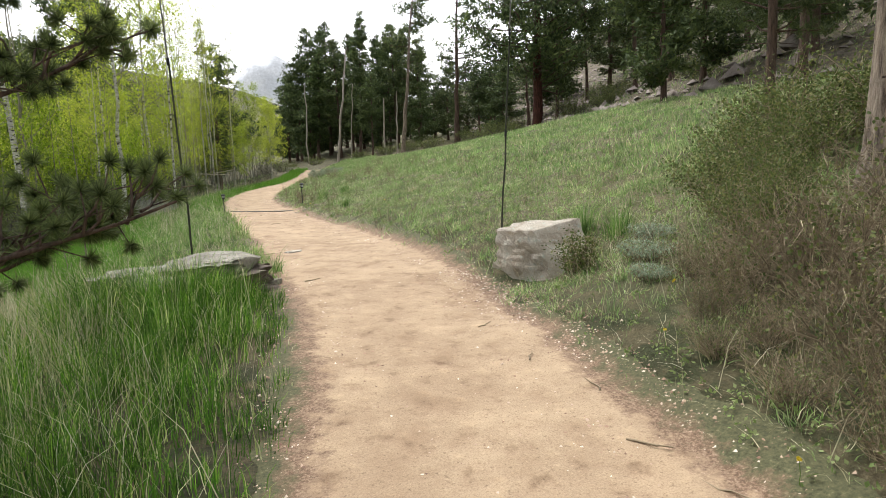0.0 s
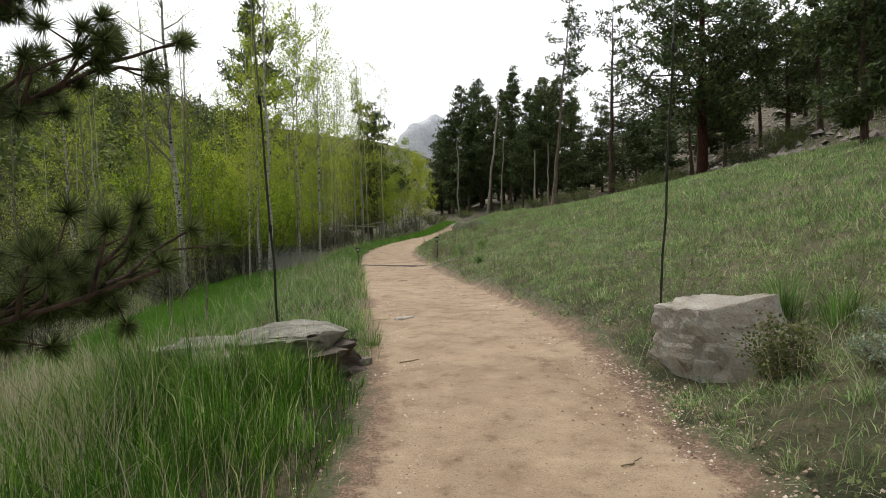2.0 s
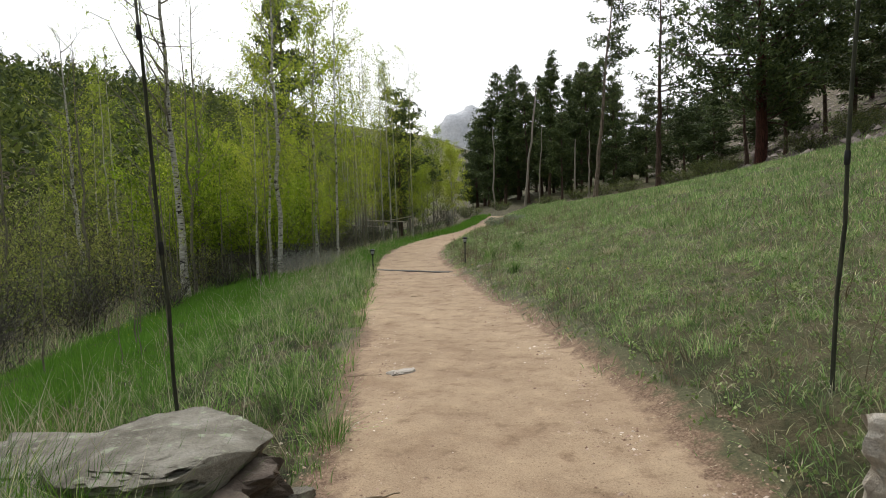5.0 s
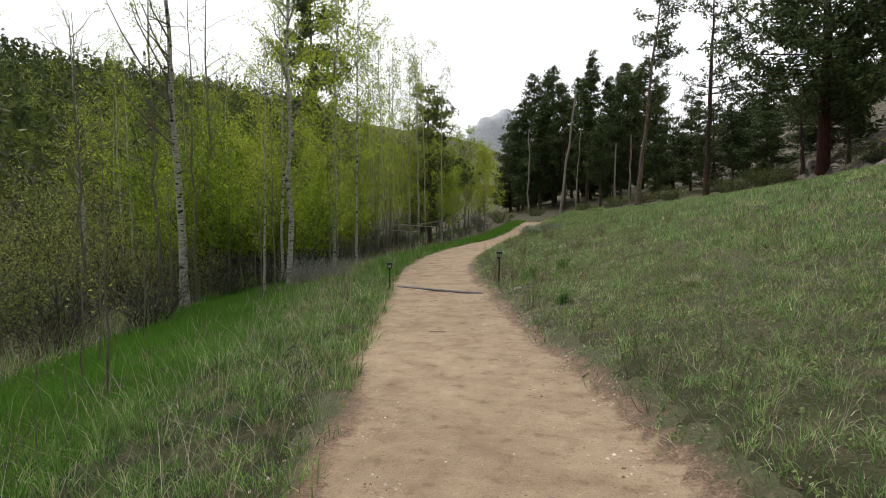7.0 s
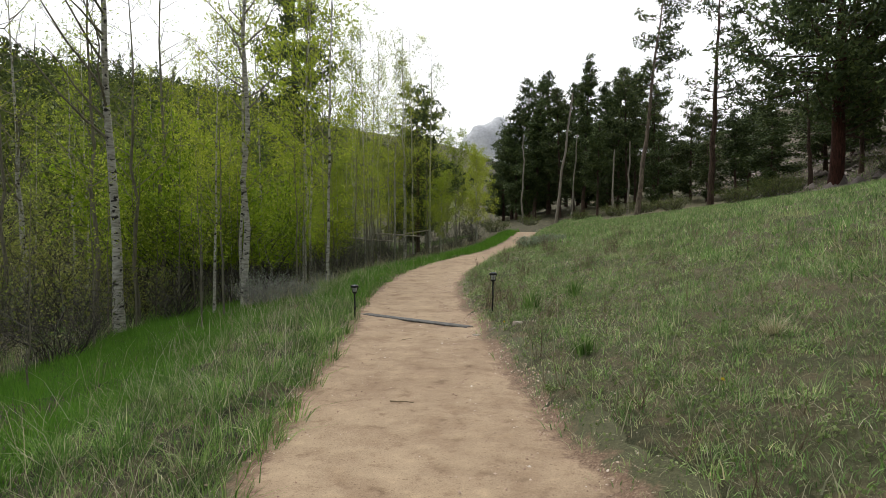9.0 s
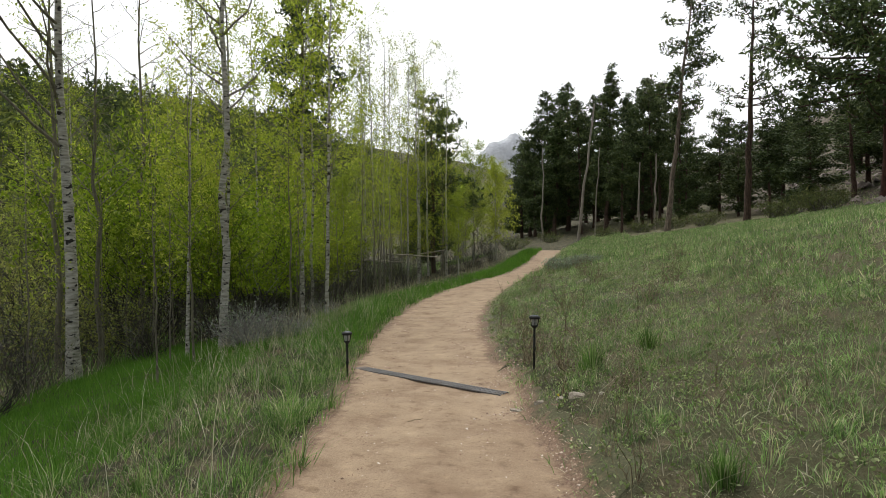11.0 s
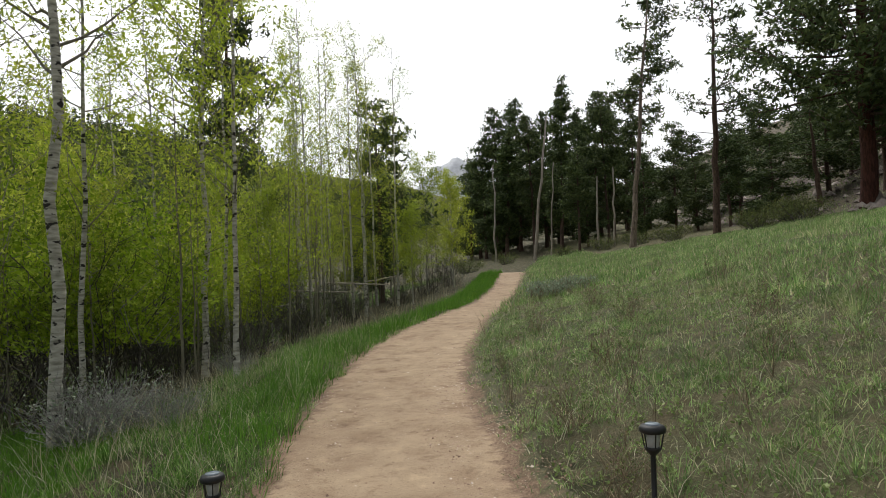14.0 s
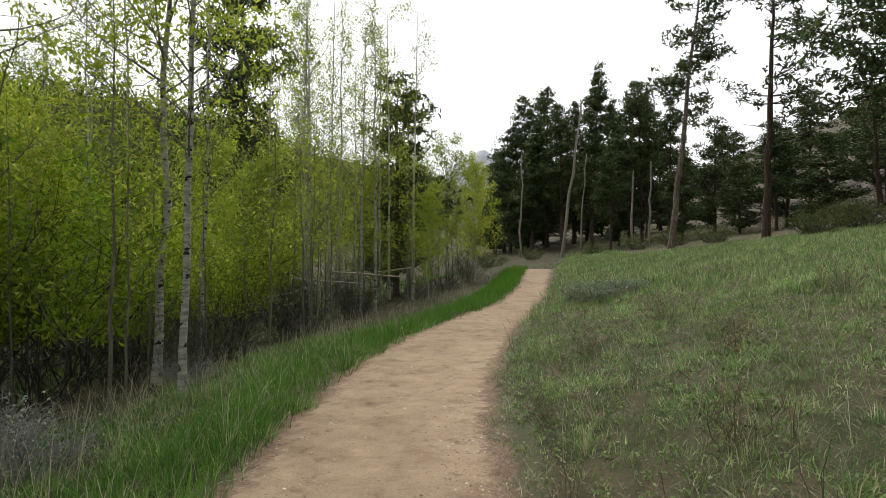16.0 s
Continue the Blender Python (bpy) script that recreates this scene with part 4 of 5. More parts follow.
def near_pines():
    """The pine that reaches into the start of the path, and two on the bank."""
    rng = np.random.default_rng(61)
    tree = thing("young_pine", "young pine whose drooping boughs overhang the grass", "tree", at=pose(-2.3, 3.5, float(height(-2.3, 3.5))))
    tr = Tubes(10)
    tr.add(wobble_line(rng, (0, 0, -0.2), (0.1, 0, 6.5), 10, 0.05), 0.13 * np.linspace(1, 0.12, 10))
    part("trunk", tr.mesh("trunk", M_OLD_BARK), tree)
    cen, dirs = [], []
    base = np.array(tree.matrix_basis.translation)
    boughs = [((0, 0, 1.75), np.array([-0.35, 5.25, 1.95]) - base, 0.030), ((0, 0, 1.4), np.array([0.12, 4.7, 0.93]) - base, 0.028), ((0, 0, 2.3), np.array([-0.9, 5.4, 2.35]) - base, 0.026), ((0, 0, 1.2), np.array([-0.45, 5.1, 0.8]) - base, 0.024)]
    for z in np.linspace(2.6, 6.2, 16):
        az = rng.uniform(2.2, 5.4)
        ln = 1.9 * (6.9 - z) / 4.5
        boughs.append(((0, 0, z), np.array([np.cos(az) * ln, np.sin(az) * ln, z + 0.3]), 0.02))
    for b, e, r in boughs:
        br = Tubes(6)
        seg = wobble_line(rng, b, e, 9, 0.06)
        seg[:, 2] -= 0.18 * np.sin(np.linspace(0, np.pi, 9))
        br.add(seg, r * np.linspace(1, 0.3, 9))
        ax = seg[-1] - seg[0]
        ax /= np.linalg.norm(ax)
        for _ in range(34 if r > 0.0235 else 14):
            q = rng.uniform(0.22, 1.0)
            p = np.array([np.interp(q, np.linspace(0, 1, 9), seg[:, c]) for c in range(3)])
            d = ax * 0.45 + rng.normal(0, 0.5, 3) * (1, 1, 0.45) + (0, 0, 0.55)
            d = d / np.linalg.norm(d) * rng.uniform(0.14, 0.44)
            line = p + d * np.linspace(0, 1, 4)[:, None] + rng.normal(0, 0.014, (4, 3))
            br.add(line, r * 0.34 * np.linspace(1, 0.5, 4))
            cen.append(line[3])
            dirs.append(d / np.linalg.norm(d))
            for _ in range(2):
                e = d * rng.uniform(0.3, 0.5) + rng.normal(0, 0.09, 3)
                fork = line[rng.integers(1, 3)] + e * np.linspace(0, 1, 3)[:, None]
                br.add(fork, r * 0.2 * np.array([1, 0.8, 0.6]))
                cen.append(fork[2])
                dirs.append(e / np.linalg.norm(e))
        part("bough", br.mesh("bough", M_PINE_BARK), tree, "dark crooked bough")
    low = 4 * 34 * 3
    v, f = needle_tufts(rng, np.array(cen[:low]), np.array(dirs[:low]), 240, 0.098, 0.0028)
    part("low_needles", mesh_np("low_needles", v, f, M_NEAR_NEEDLE), tree, "dense rounded tufts of long green needles")
    v, f = needle_tufts(rng, np.array(cen[low:]), np.array(dirs[low:]), 60, 0.12, 0.004)
    part("needles", mesh_np("needles", v, f, M_NEAR_NEEDLE), tree, "dense tufts of long green needles")
    bank = make_pine(62, 9.5, 0.29, 0.24, 2.7, 20, M_OLD_BARK, 0.17, 26, (0.3, 0.1), 1.0, 4, "old pine with thick furrowed grey-brown bark on the bank", 34, 0.004)
    put(bank, 5.9, 6.4)
    slim = make_pine(63, 7.5, 0.11, 0.22, 2.3, 18, None, 0.2, 24, (0.1, 0), 1.0, 6, "slim dark pine on the slope", 26, 0.006)
    put(slim, 8.8, 13.1)


near_pines()

weed = put(make_shrub("weed_bush", "dark bare twiggy weed in the meadow", 56, 0.46, 0.26, 13, 90, 0.02, M_SHRUB_LEAF, M_BRUSH, 0.005, 6, "weed", "twiggy weeds"), -0.95, 20.7)
for i, (x, y, s) in enumerate([(-1.3, 19.2, 0.8), (-0.6, 22.5, 0.9), (0.2, 19.8, 0.8), (-0.62, 17.2, 0.8), (-1.0, 18.3, 0.7), (-0.1, 16.4, 0.7), (0.6, 21.4, 0.9), (-1.7, 23.4, 0.8), (-0.9, 24.6, 1.0), (1.3, 18.5, 0.7), (-1.1, 17.9, 0.8), (0.9, 24.5, 0.9), (-2.0, 21.6, 0.6)]):
    another(weed, x, y, s, 83 * i)


# ---- stones, poles, lamps, drain ----
def rock_mesh(name, seed, size, mat, cuts=5, rough=0.09, strata=0.0, square=4.0, facets=0):
    """A weathered block: a rounded box with noise and worn layers."""
    bm = bmesh.new()
    bmesh.ops.create_cube(bm, size=2)
    bmesh.ops.subdivide_edges(bm, edges=bm.edges[:], cuts=2 ** cuts - 1 if cuts < 5 else 26, use_grid_fill=True)
    off = Vector((seed * 3.7, seed * 1.9, seed * 0.7))
    rng = np.random.default_rng(seed)
    cuts_at = []
    for i in range(facets):
        d = Vector(rng.normal(size=3) * (1, 1, 0.35)).normalized()
        cuts_at.append((d, rng.uniform(0.86, 1.02)))
    for v in bm.verts:
        p = v.co.copy()
        k = (abs(p.x) ** square + abs(p.y) ** square + abs(p.z) ** square) ** (1 / square)
        p /= k
        n = noise.fractal(p * 1.3 + off, 0.8, 2.0, 5) * rough * 1.6 + noise.cell(p * 2.2 + off) * rough * 0.5
        n += noise.fractal(p * 4.5 + off, 0.7, 2.0, 4) * rough * 0.4
        if strata:
            n += (noise.noise(Vector((p.x * 0.7, p.y * 0.7, p.z * 4.5)) + off)) * strata * (1 - abs(p.z) ** 6)
        q = p * (1 + n * (0.45 if p.z > 0.85 else 1))
        for d, reach in cuts_at:
            q -= d * max(0.0, q.dot(d) - reach) * 0.92
        v.co = Vector((q.x * size[0] / 2, q.y * size[1] / 2, q.z * size[2] / 2))
    return bm_mesh(name, bm, mat, False)


def stones():
    stone = thing("boulder", "pale flat-topped sandstone boulder beside the path", "boulder", at=pose(2.93, 7.28, 0.03, 3, -3, -46))
    me = rock_mesh("body", 3, (0.84, 0.68, 0.86), M_SANDSTONE, 5, 0.13, 0.05, 12, 14)
    n = len(me.vertices)
    co = np.empty(n * 3, np.float32)
    me.vertices.foreach_get("co", co)
    co = co.reshape(-1, 3)
    flare = 0.94 + 0.36 * np.clip((0.32 - co[:, 2]) / 0.6, 0, 1) + 0.03 * (co[:, 2] > 0.25)
    co[:, :2] *= flare[:, None]
    me.vertices.foreach_set("co", co.ravel())
    me.update()
    part("body", me, stone)
    spall = part("spall", rock_mesh("spall", 27, (0.5, 0.16, 0.36), M_SANDSTONE, 4, 0.16, 0.05, 7, 12), stone, "flake split from the front face")
    spall.location = (-0.12, -0.33, -0.14)
    slab = thing("stone_slab", "low grey layered stone slab half sunk in grass", "boulder", at=pose(-0.72, 7.14, 0.04, 1, -3, -3))
    top = part("top_layer", rock_mesh("top_layer", 5, (0.96, 0.84, 0.2), M_SLAB, 5, 0.2, 0.05, 4, 18), slab, "pale weathered top layer with a broken lip")
    top.location = (0.32, 0.02, 0.13)
    back = part("rear_layer", rock_mesh("rear_layer", 25, (1.0, 0.6, 0.2), M_SLAB, 5, 0.14, 0.03, 5, 12), slab)
    back.location = (-0.33, 0.08, 0.05)
    # lower block: its dark colour includes the shade under the top layer
    low = part("lower_layer", rock_mesh("lower_layer", 8, (1.5, 0.84, 0.56), M_SLAB_SHADED, 5, 0.16, 0.06, 6, 14), slab, "brown lower layer, coloured darker for the shade under the top")
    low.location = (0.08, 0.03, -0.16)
    chip = part("front_layer", rock_mesh("front_layer", 9, (0.6, 0.34, 0.14), M_SLAB, 5, 0.16, 0.02, 5, 10), slab)
    chip.location = (-0.02, -0.33, 0.06)
    ob = new("small_stone", rock_mesh("small_stone", 12, (0.13, 0.1, 0.08), M_SLAB, 4, 0.14, 0, 4, 8))
    ob.matrix_basis = pose(0.14, 7.32, float(height(0.14, 7.32)) + 0.03, 0, 0, 30)
    tagged(ob, "small grey stone lying against the slab", "stone")
    edge = rock_mesh("edge_stone", 15, (0.13, 0.09, 0.06), M_SANDSTONE, 3, 0.16, 0, 4, 8)
    for i, (x, y, s) in enumerate([(-0.97, 16.5, 1.0), (-0.76, 16.48, 0.9), (-0.61, 16.44, 0.75), (-0.47, 16.4, 1.2), (-1.06, 16.66, 0.5), (-0.27, 16.36, 0.6), (-1.13, 16.42, 0.4)]):
        o = new("edge_stone", edge)
        o.matrix_basis = pose(x, y, float(height(x, y)) - 0.01, 0, 0, 50 * i) @ Matrix.Diagonal((s, s, s, 1))
        tagged(o, "pale stone at the end of the drain", "stone", "drain stones")
    ob = new("flat_stone", rock_mesh("flat_stone", 17, (0.2, 0.11, 0.05), M_PALE, 3, 0.2, 0, 3))
    ob.matrix_basis = pose(0.02, 9.4, float(smooth_interp(9.4, RISE_Y, RISE_Z)) + 0.008, 0, 0, 40)
    tagged(ob, "flat pale stone in the path surface", "stone")


def poles():
    for x, y, lx, ly, lab in [(-0.77, 7.79, -0.12, -0.1, "thin dark upright pole behind the stone slab"), (2.62, 8.32, 0.27, 0.0, "thin dark upright pole behind the boulder")]:
        z = float(height(x, y))
        p = thing("marker_pole", lab, "pole", "marker poles", at=pose(x, y, z))
        rng = np.random.default_rng(3)
        low, high = Tubes(10), Tubes(10)
        a = np.array([lx, ly, 4.2])
        low.add(a * np.linspace(-0.06, 0.55, 8)[:, None] + rng.normal(0, 0.003, (8, 3)), np.linspace(0.0118, 0.009, 8))
        high.add(a * np.linspace(0.55, 1.0, 6)[:, None] + rng.normal(0, 0.003, (6, 3)), np.linspace(0.0075, 0.005, 6))
        part("lower_section", low.mesh("lower_section", M_POLE), p)
        part("upper_section", high.mesh("upper_section", M_POLE_TIP), p, "lighter thinner upper section")
        for q in (0.28, 0.55):
            ring = Tubes(12)
            ring.add(a * np.array([q - 0.009, q - 0.007, q + 0.007, q + 0.009])[:, None], np.array([0.011, 0.0145, 0.0145, 0.011]))
            part("ferrule", ring.mesh("ferrule", M_BLACK), p, "black joint ring")


def lathe(name, profile, mat, sides=16):
    v, f = [], []
    a = np.arange(sides) * 2 * np.pi / sides
    for r, z in profile:
        v.append(np.stack([np.cos(a) * r, np.sin(a) * r, np.full(sides, z)], 1))
    k = len(profile)
    i, j = np.meshgrid(np.arange(k - 1), np.arange(sides), indexing="ij")
    jn = (j + 1) % sides
    F = np.stack([i * sides + j, i * sides + jn, (i + 1) * sides + jn, (i + 1) * sides + j], -1).reshape(-1, 4)
    return mesh_np(name, np.concatenate(v), F, mat)


def path_lamp():
    lamp = thing("path_lamp", "small black solar lantern on a stake", "lamp", "path lamps")
    part("stake", lathe("stake", [(0.0, -0.1), (0.009, -0.02), (0.0115, 0.0), (0.0115, 0.15), (0.016, 0.155), (0.016, 0.185), (0.0115, 0.19), (0.0115, 0.37)], M_BLACK, 10), lamp)
    part("cup", lathe("cup", [(0.0115, 0.365), (0.02, 0.375), (0.034, 0.39), (0.036, 0.4), (0.0, 0.401)], M_BLACK), lamp)
    part("lens", lathe("lens", [(0.022, 0.4), (0.027, 0.42), (0.031, 0.46), (0.0, 0.461)], M_LENS), lamp, "frosted grey lens")
    bar = Tubes(5)
    bar.add([(0.034, 0, 0.395), (0.04, 0, 0.43), (0.046, 0, 0.462)], [0.003, 0.003, 0.003])
    me = bar.mesh("cage_bar", M_BLACK)
    for i in range(6):
        part("cage_bar", me, lamp).rotation_euler = (0, 0, i * math.pi / 3)
    cap = part("cap", lathe("cap", [(0.0, 0.46), (0.05, 0.461), (0.056, 0.466), (0.056, 0.478), (0.048, 0.49), (0.034, 0.494), (0.0, 0.495)], M_BLACK, 20), lamp)
    part("solar_panel", lathe("solar_panel", [(0.031, 0.493), (0.031, 0.4985), (0.0, 0.499)], M_PANEL, 20), cap, "grey-blue solar disc")
    return lamp


def drain():
    a, b = np.array([-3.02, 17.83]), np.array([-1.165, 16.97])
    ln = float(np.linalg.norm(b - a))
    ang = math.degrees(math.atan2(b[1] - a[1], b[0] - a[0]))
    z = float(smooth_interp(17.5, RISE_Y, RISE_Z)) + 0.012
    d = thing("channel_drain", "grey slotted metal drain set across the path", "drain", at=pose(a[0], a[1], z, 0, 0, ang))
    bm = bmesh.new()
    bmesh.ops.create_cube(bm, size=1, matrix=Matrix.Translation((ln / 2, 0, -0.006)) @ Matrix.Diagonal((ln, 0.12, 0.008, 1)))
    part("channel", bm_mesh("channel", bm, M_CHANNEL), d, "dark channel under the grate")
    for y, nm in ((-0.063, "edge_rail"), (0.063, "edge_rail"), (0.0, "middle_rail")):
        bm = bmesh.new()
        bmesh.ops.create_cube(bm, size=1, matrix=Matrix.Translation((ln / 2, y, 0.003)) @ Matrix.Diagonal((ln, 0.01, 0.013, 1)))
        bmesh.ops.bevel(bm, geom=bm.edges[:], offset=0.002, segments=1)
        part(nm, bm_mesh(nm, bm, M_GRATE), d)
    bm = bmesh.new()
    bmesh.ops.create_cube(bm, size=1, matrix=Matrix.Diagonal((0.009, 0.118, 0.006, 1)))
    slat = bm_mesh("grate_slat", bm, M_GRATE)
    n = int(ln / 0.03)
    for i in range(n):
        part("grate_slat", slat, d).location = ((i + 0.5) * ln / n, 0, 0.007)


stones()
poles()
lamp = path_lamp()
lamp.matrix_basis = pose(-2.91, 17.37, float(height(-2.91, 17.37)) - 0.01)
copy_thing(lamp, pose(-0.97, 17.52, float(height(-0.97, 17.52)) + 0.05, 0, 1.5, 40))
drain()


def logs():
    for i, (x, y, z, ln, r, turn, tilt) in enumerate([(-7.7, 33.6, 0.98, 1.9, 0.03, 18, 4), (-7.1, 34.2, 1.1, 1.3, 0.025, -25, -7), (-8.6, 33.0, 0.8, 1.8, 0.032, 35, 5), (-9.2, 32.2, 0.55, 1.6, 0.03, 55, -9)]):
        t = Tubes(8)
        rng = np.random.default_rng(i + 70)
        t.add(wobble_line(rng, (-ln / 2, 0, 0), (ln / 2, 0, 0), 8, 0.03), r * np.linspace(1, 0.6, 8))
        ob = new("fallen_log", t.mesh("fallen_log", M_LOG))
        ob.matrix_basis = pose(x, y, z, 0, tilt, turn)
        tagged(ob, "bare fallen log caught among the aspen stems", "log", "fallen logs")


logs()


# ---- grass and litter ----
def blades(rng, x, y, h, width, lean, fine, bend=0.5, az=None):
    """Bent tapered blades rooted at x, y: three triangles where fine, one elsewhere."""
    n = len(x)
    z = height(x, y) - 0.015
    az = rng.uniform(0, 6.28, n) if az is None else az
    wz = rng.uniform(0, 6.28, n)
    dx, dy = np.cos(az) * lean, np.sin(az) * lean
    wx, wy = np.cos(wz) * width / 2, np.sin(wz) * width / 2
    b = np.stack([x, y, z], 1)
    w = np.stack([wx, wy, np.zeros(n)], 1)
    tip = b + np.stack([dx * h, dy * h, h * np.sqrt(np.maximum(0.05, 1 - lean ** 2 * 0.6))], 1)
    if not fine:
        return np.stack([b - w, b + w, tip], 1).reshape(-1, 3), [np.arange(3 * n).reshape(-1, 3)]
    midp = b + np.stack([dx * h * (0.5 - 0.25 * bend), dy * h * (0.5 - 0.25 * bend), (tip[:, 2] - z) * 0.55 + h * 0.06], 1)
    v = np.stack([b - w, b + w, midp + w * 0.7, midp - w * 0.7, tip], 1).reshape(-1, 3)
    i = np.arange(n)[:, None] * 5
    return v, [np.concatenate([i, i + 1, i + 2, i + 3], 1), np.concatenate([i + 3, i + 2, i + 4], 1)]


def scatter(rng, x0, x1, y0, y1, density, keep):
    n = int((x1 - x0) * (y1 - y0) * density)
    x, y = rng.uniform(x0, x1, n), rng.uniform(y0, y1, n)
    k = keep(x, y, rng.uniform(0, 1, n))
    return x[k], y[k]


def tufts(rng, x, y, per, radius):
    """Spread each root into a tuft."""
    n = len(x) * per
    a, b = rng.normal(0, radius, n), rng.normal(0, radius, n)
    return np.repeat(x, per) + a, np.repeat(y, per) + b, np.arctan2(b, a) + rng.normal(0, 0.6, n)


def off_path(x, y):
    return np.maximum(x - right_edge(y), left_edge(y) - x)


def join(sets):
    vs, fs, n = [], {}, 0
    for v, groups in sets:
        vs.append(v)
        for g in groups:
            fs.setdefault(g.shape[1], []).append(g + n)
        n += len(v)
    return np.concatenate(vs), [np.concatenate(g) for g in fs.values()]


def grass(name, label, mat, sets):
    v, f = join(sets)
    tagged(new(name, mesh_np(name, v, f, mat)), label, "grass", kind="stuff")


def patchy(x, y, s=1.0):
    return 0.5 + 0.5 * waves(x * 0.9 * s + 3, y * 0.8 * s)


def forbs(name, label, mat, rng, x, y, size, per=5):
    """Low broad-leaved weeds: rosettes of small leaves near the soil."""
    x, y, az = tufts(rng, x, y, per, 0.022)
    c = np.stack([x, y, height(x, y) + rng.uniform(0.01, 0.055, len(x))], 1)
    v, f = leaf_quads(rng, c, size)
    tagged(new(name, mesh_np(name, v, f, mat)), label, "weeds", kind="stuff")


def meadow():
    rng = np.random.default_rng(101)
    sets = []

    def right(lo, hi):
        def keep(x, y, u):
            d = x - right_edge(y)
            bare = np.where((y < 5.4) & (d < 2.2), 0.3, 1.0)
            return (d > lo + 0.05) & (d < hi) & (u < (0.35 + 0.65 * patchy(x, y, 2)) * np.clip(0.2 + d * 1.6, 0, 1) * bare)
        return keep

    # a thin sward and tussocks near the path
    x, y = scatter(rng, -3, 7, 1.0, 27, 100, right(-0.05, 4.0))
    x, y, az = tufts(rng, x, y, 12, 0.055)
    m = off_path(x, y) > -0.05
    x, y, az = x[m], y[m], az[m]
    n = len(x)
    sets.append(blades(rng, x, y, rng.uniform(0.03, 0.12, n) * (0.5 + 0.8 * patchy(x, y, 1.5)), rng.uniform(0.004, 0.009, n), rng.uniform(0.3, 1.2, n), True, 0.5, az))
    x, y = scatter(rng, -3, 7, 1.0, 27, 19, right(-0.02, 4.2))
    tall = np.repeat(rng.gamma(4.0, 0.25, len(x)), 48)
    x, y, az = tufts(rng, x, y, 48, 0.042)
    m = off_path(x, y) > -0.07
    x, y, az, tall = x[m], y[m], az[m], tall[m]
    n = len(x)
    sets.append(blades(rng, x, y, rng.uniform(0.035, 0.125, n) * np.clip(tall, 0.4, 1.8), rng.uniform(0.003, 0.006, n), rng.uniform(0.3, 1.25, n), True, 0.8, az))
    x, y = scatter(rng, -3.5, 16, 0.0, 48, 36, right(3.4, 14))
    x, y, az = tufts(rng, x, y, 13, 0.07)
    n = len(x)
    sets.append(blades(rng, x, y, rng.uniform(0.06, 0.19, n), rng.uniform(0.012, 0.024, n), rng.uniform(0.1, 1.1, n), False, 0.5, az))
    x, y = scatter(rng, -5, 16, 27, 64, 60, right(0, 3.4))
    x, y, az = tufts(rng, x, y, 5, 0.08)
    n = len(x)
    sets.append(blades(rng, x, y, rng.uniform(0.08, 0.22, n), rng.uniform(0.016, 0.03, n), rng.uniform(0.1, 0.9, n), False, 0.5, az))
    x, y = scatter(rng, 1, 22, -14, 1.0, 16, right(0, 18))
    x, y, az = tufts(rng, x, y, 5, 0.06)
    n = len(x)
    sets.append(blades(rng, x, y, rng.uniform(0.06, 0.2, n), rng.uniform(0.012, 0.024, n), rng.uniform(0.1, 1.1, n), False, 0.5, az))
    x, y = scatter(rng, -5, 45, 10, 75, 8, right(14, 60))
    x, y, az = tufts(rng, x, y, 2, 0.1)
    n = len(x)
    sets.append(blades(rng, x, y, rng.uniform(0.1, 0.3, n), rng.uniform(0.02, 0.04, n), rng.uniform(0.1, 0.8, n), False))
    grass("meadow_grass", "short grey-green meadow grass with straw tints", M_MEADOW, sets)
    x, y = scatter(rng, -3, 9, 1.0, 28, 95, lambda x, y, u: (x - right_edge(y) > 0.12) & (x - right_edge(y) < 5.5) & (u < patchy(x, y, 1.2)))
    forbs("meadow_weeds", "low green leafy weeds among the meadow grass", M_FORB, rng, x, y, 0.024, 7)


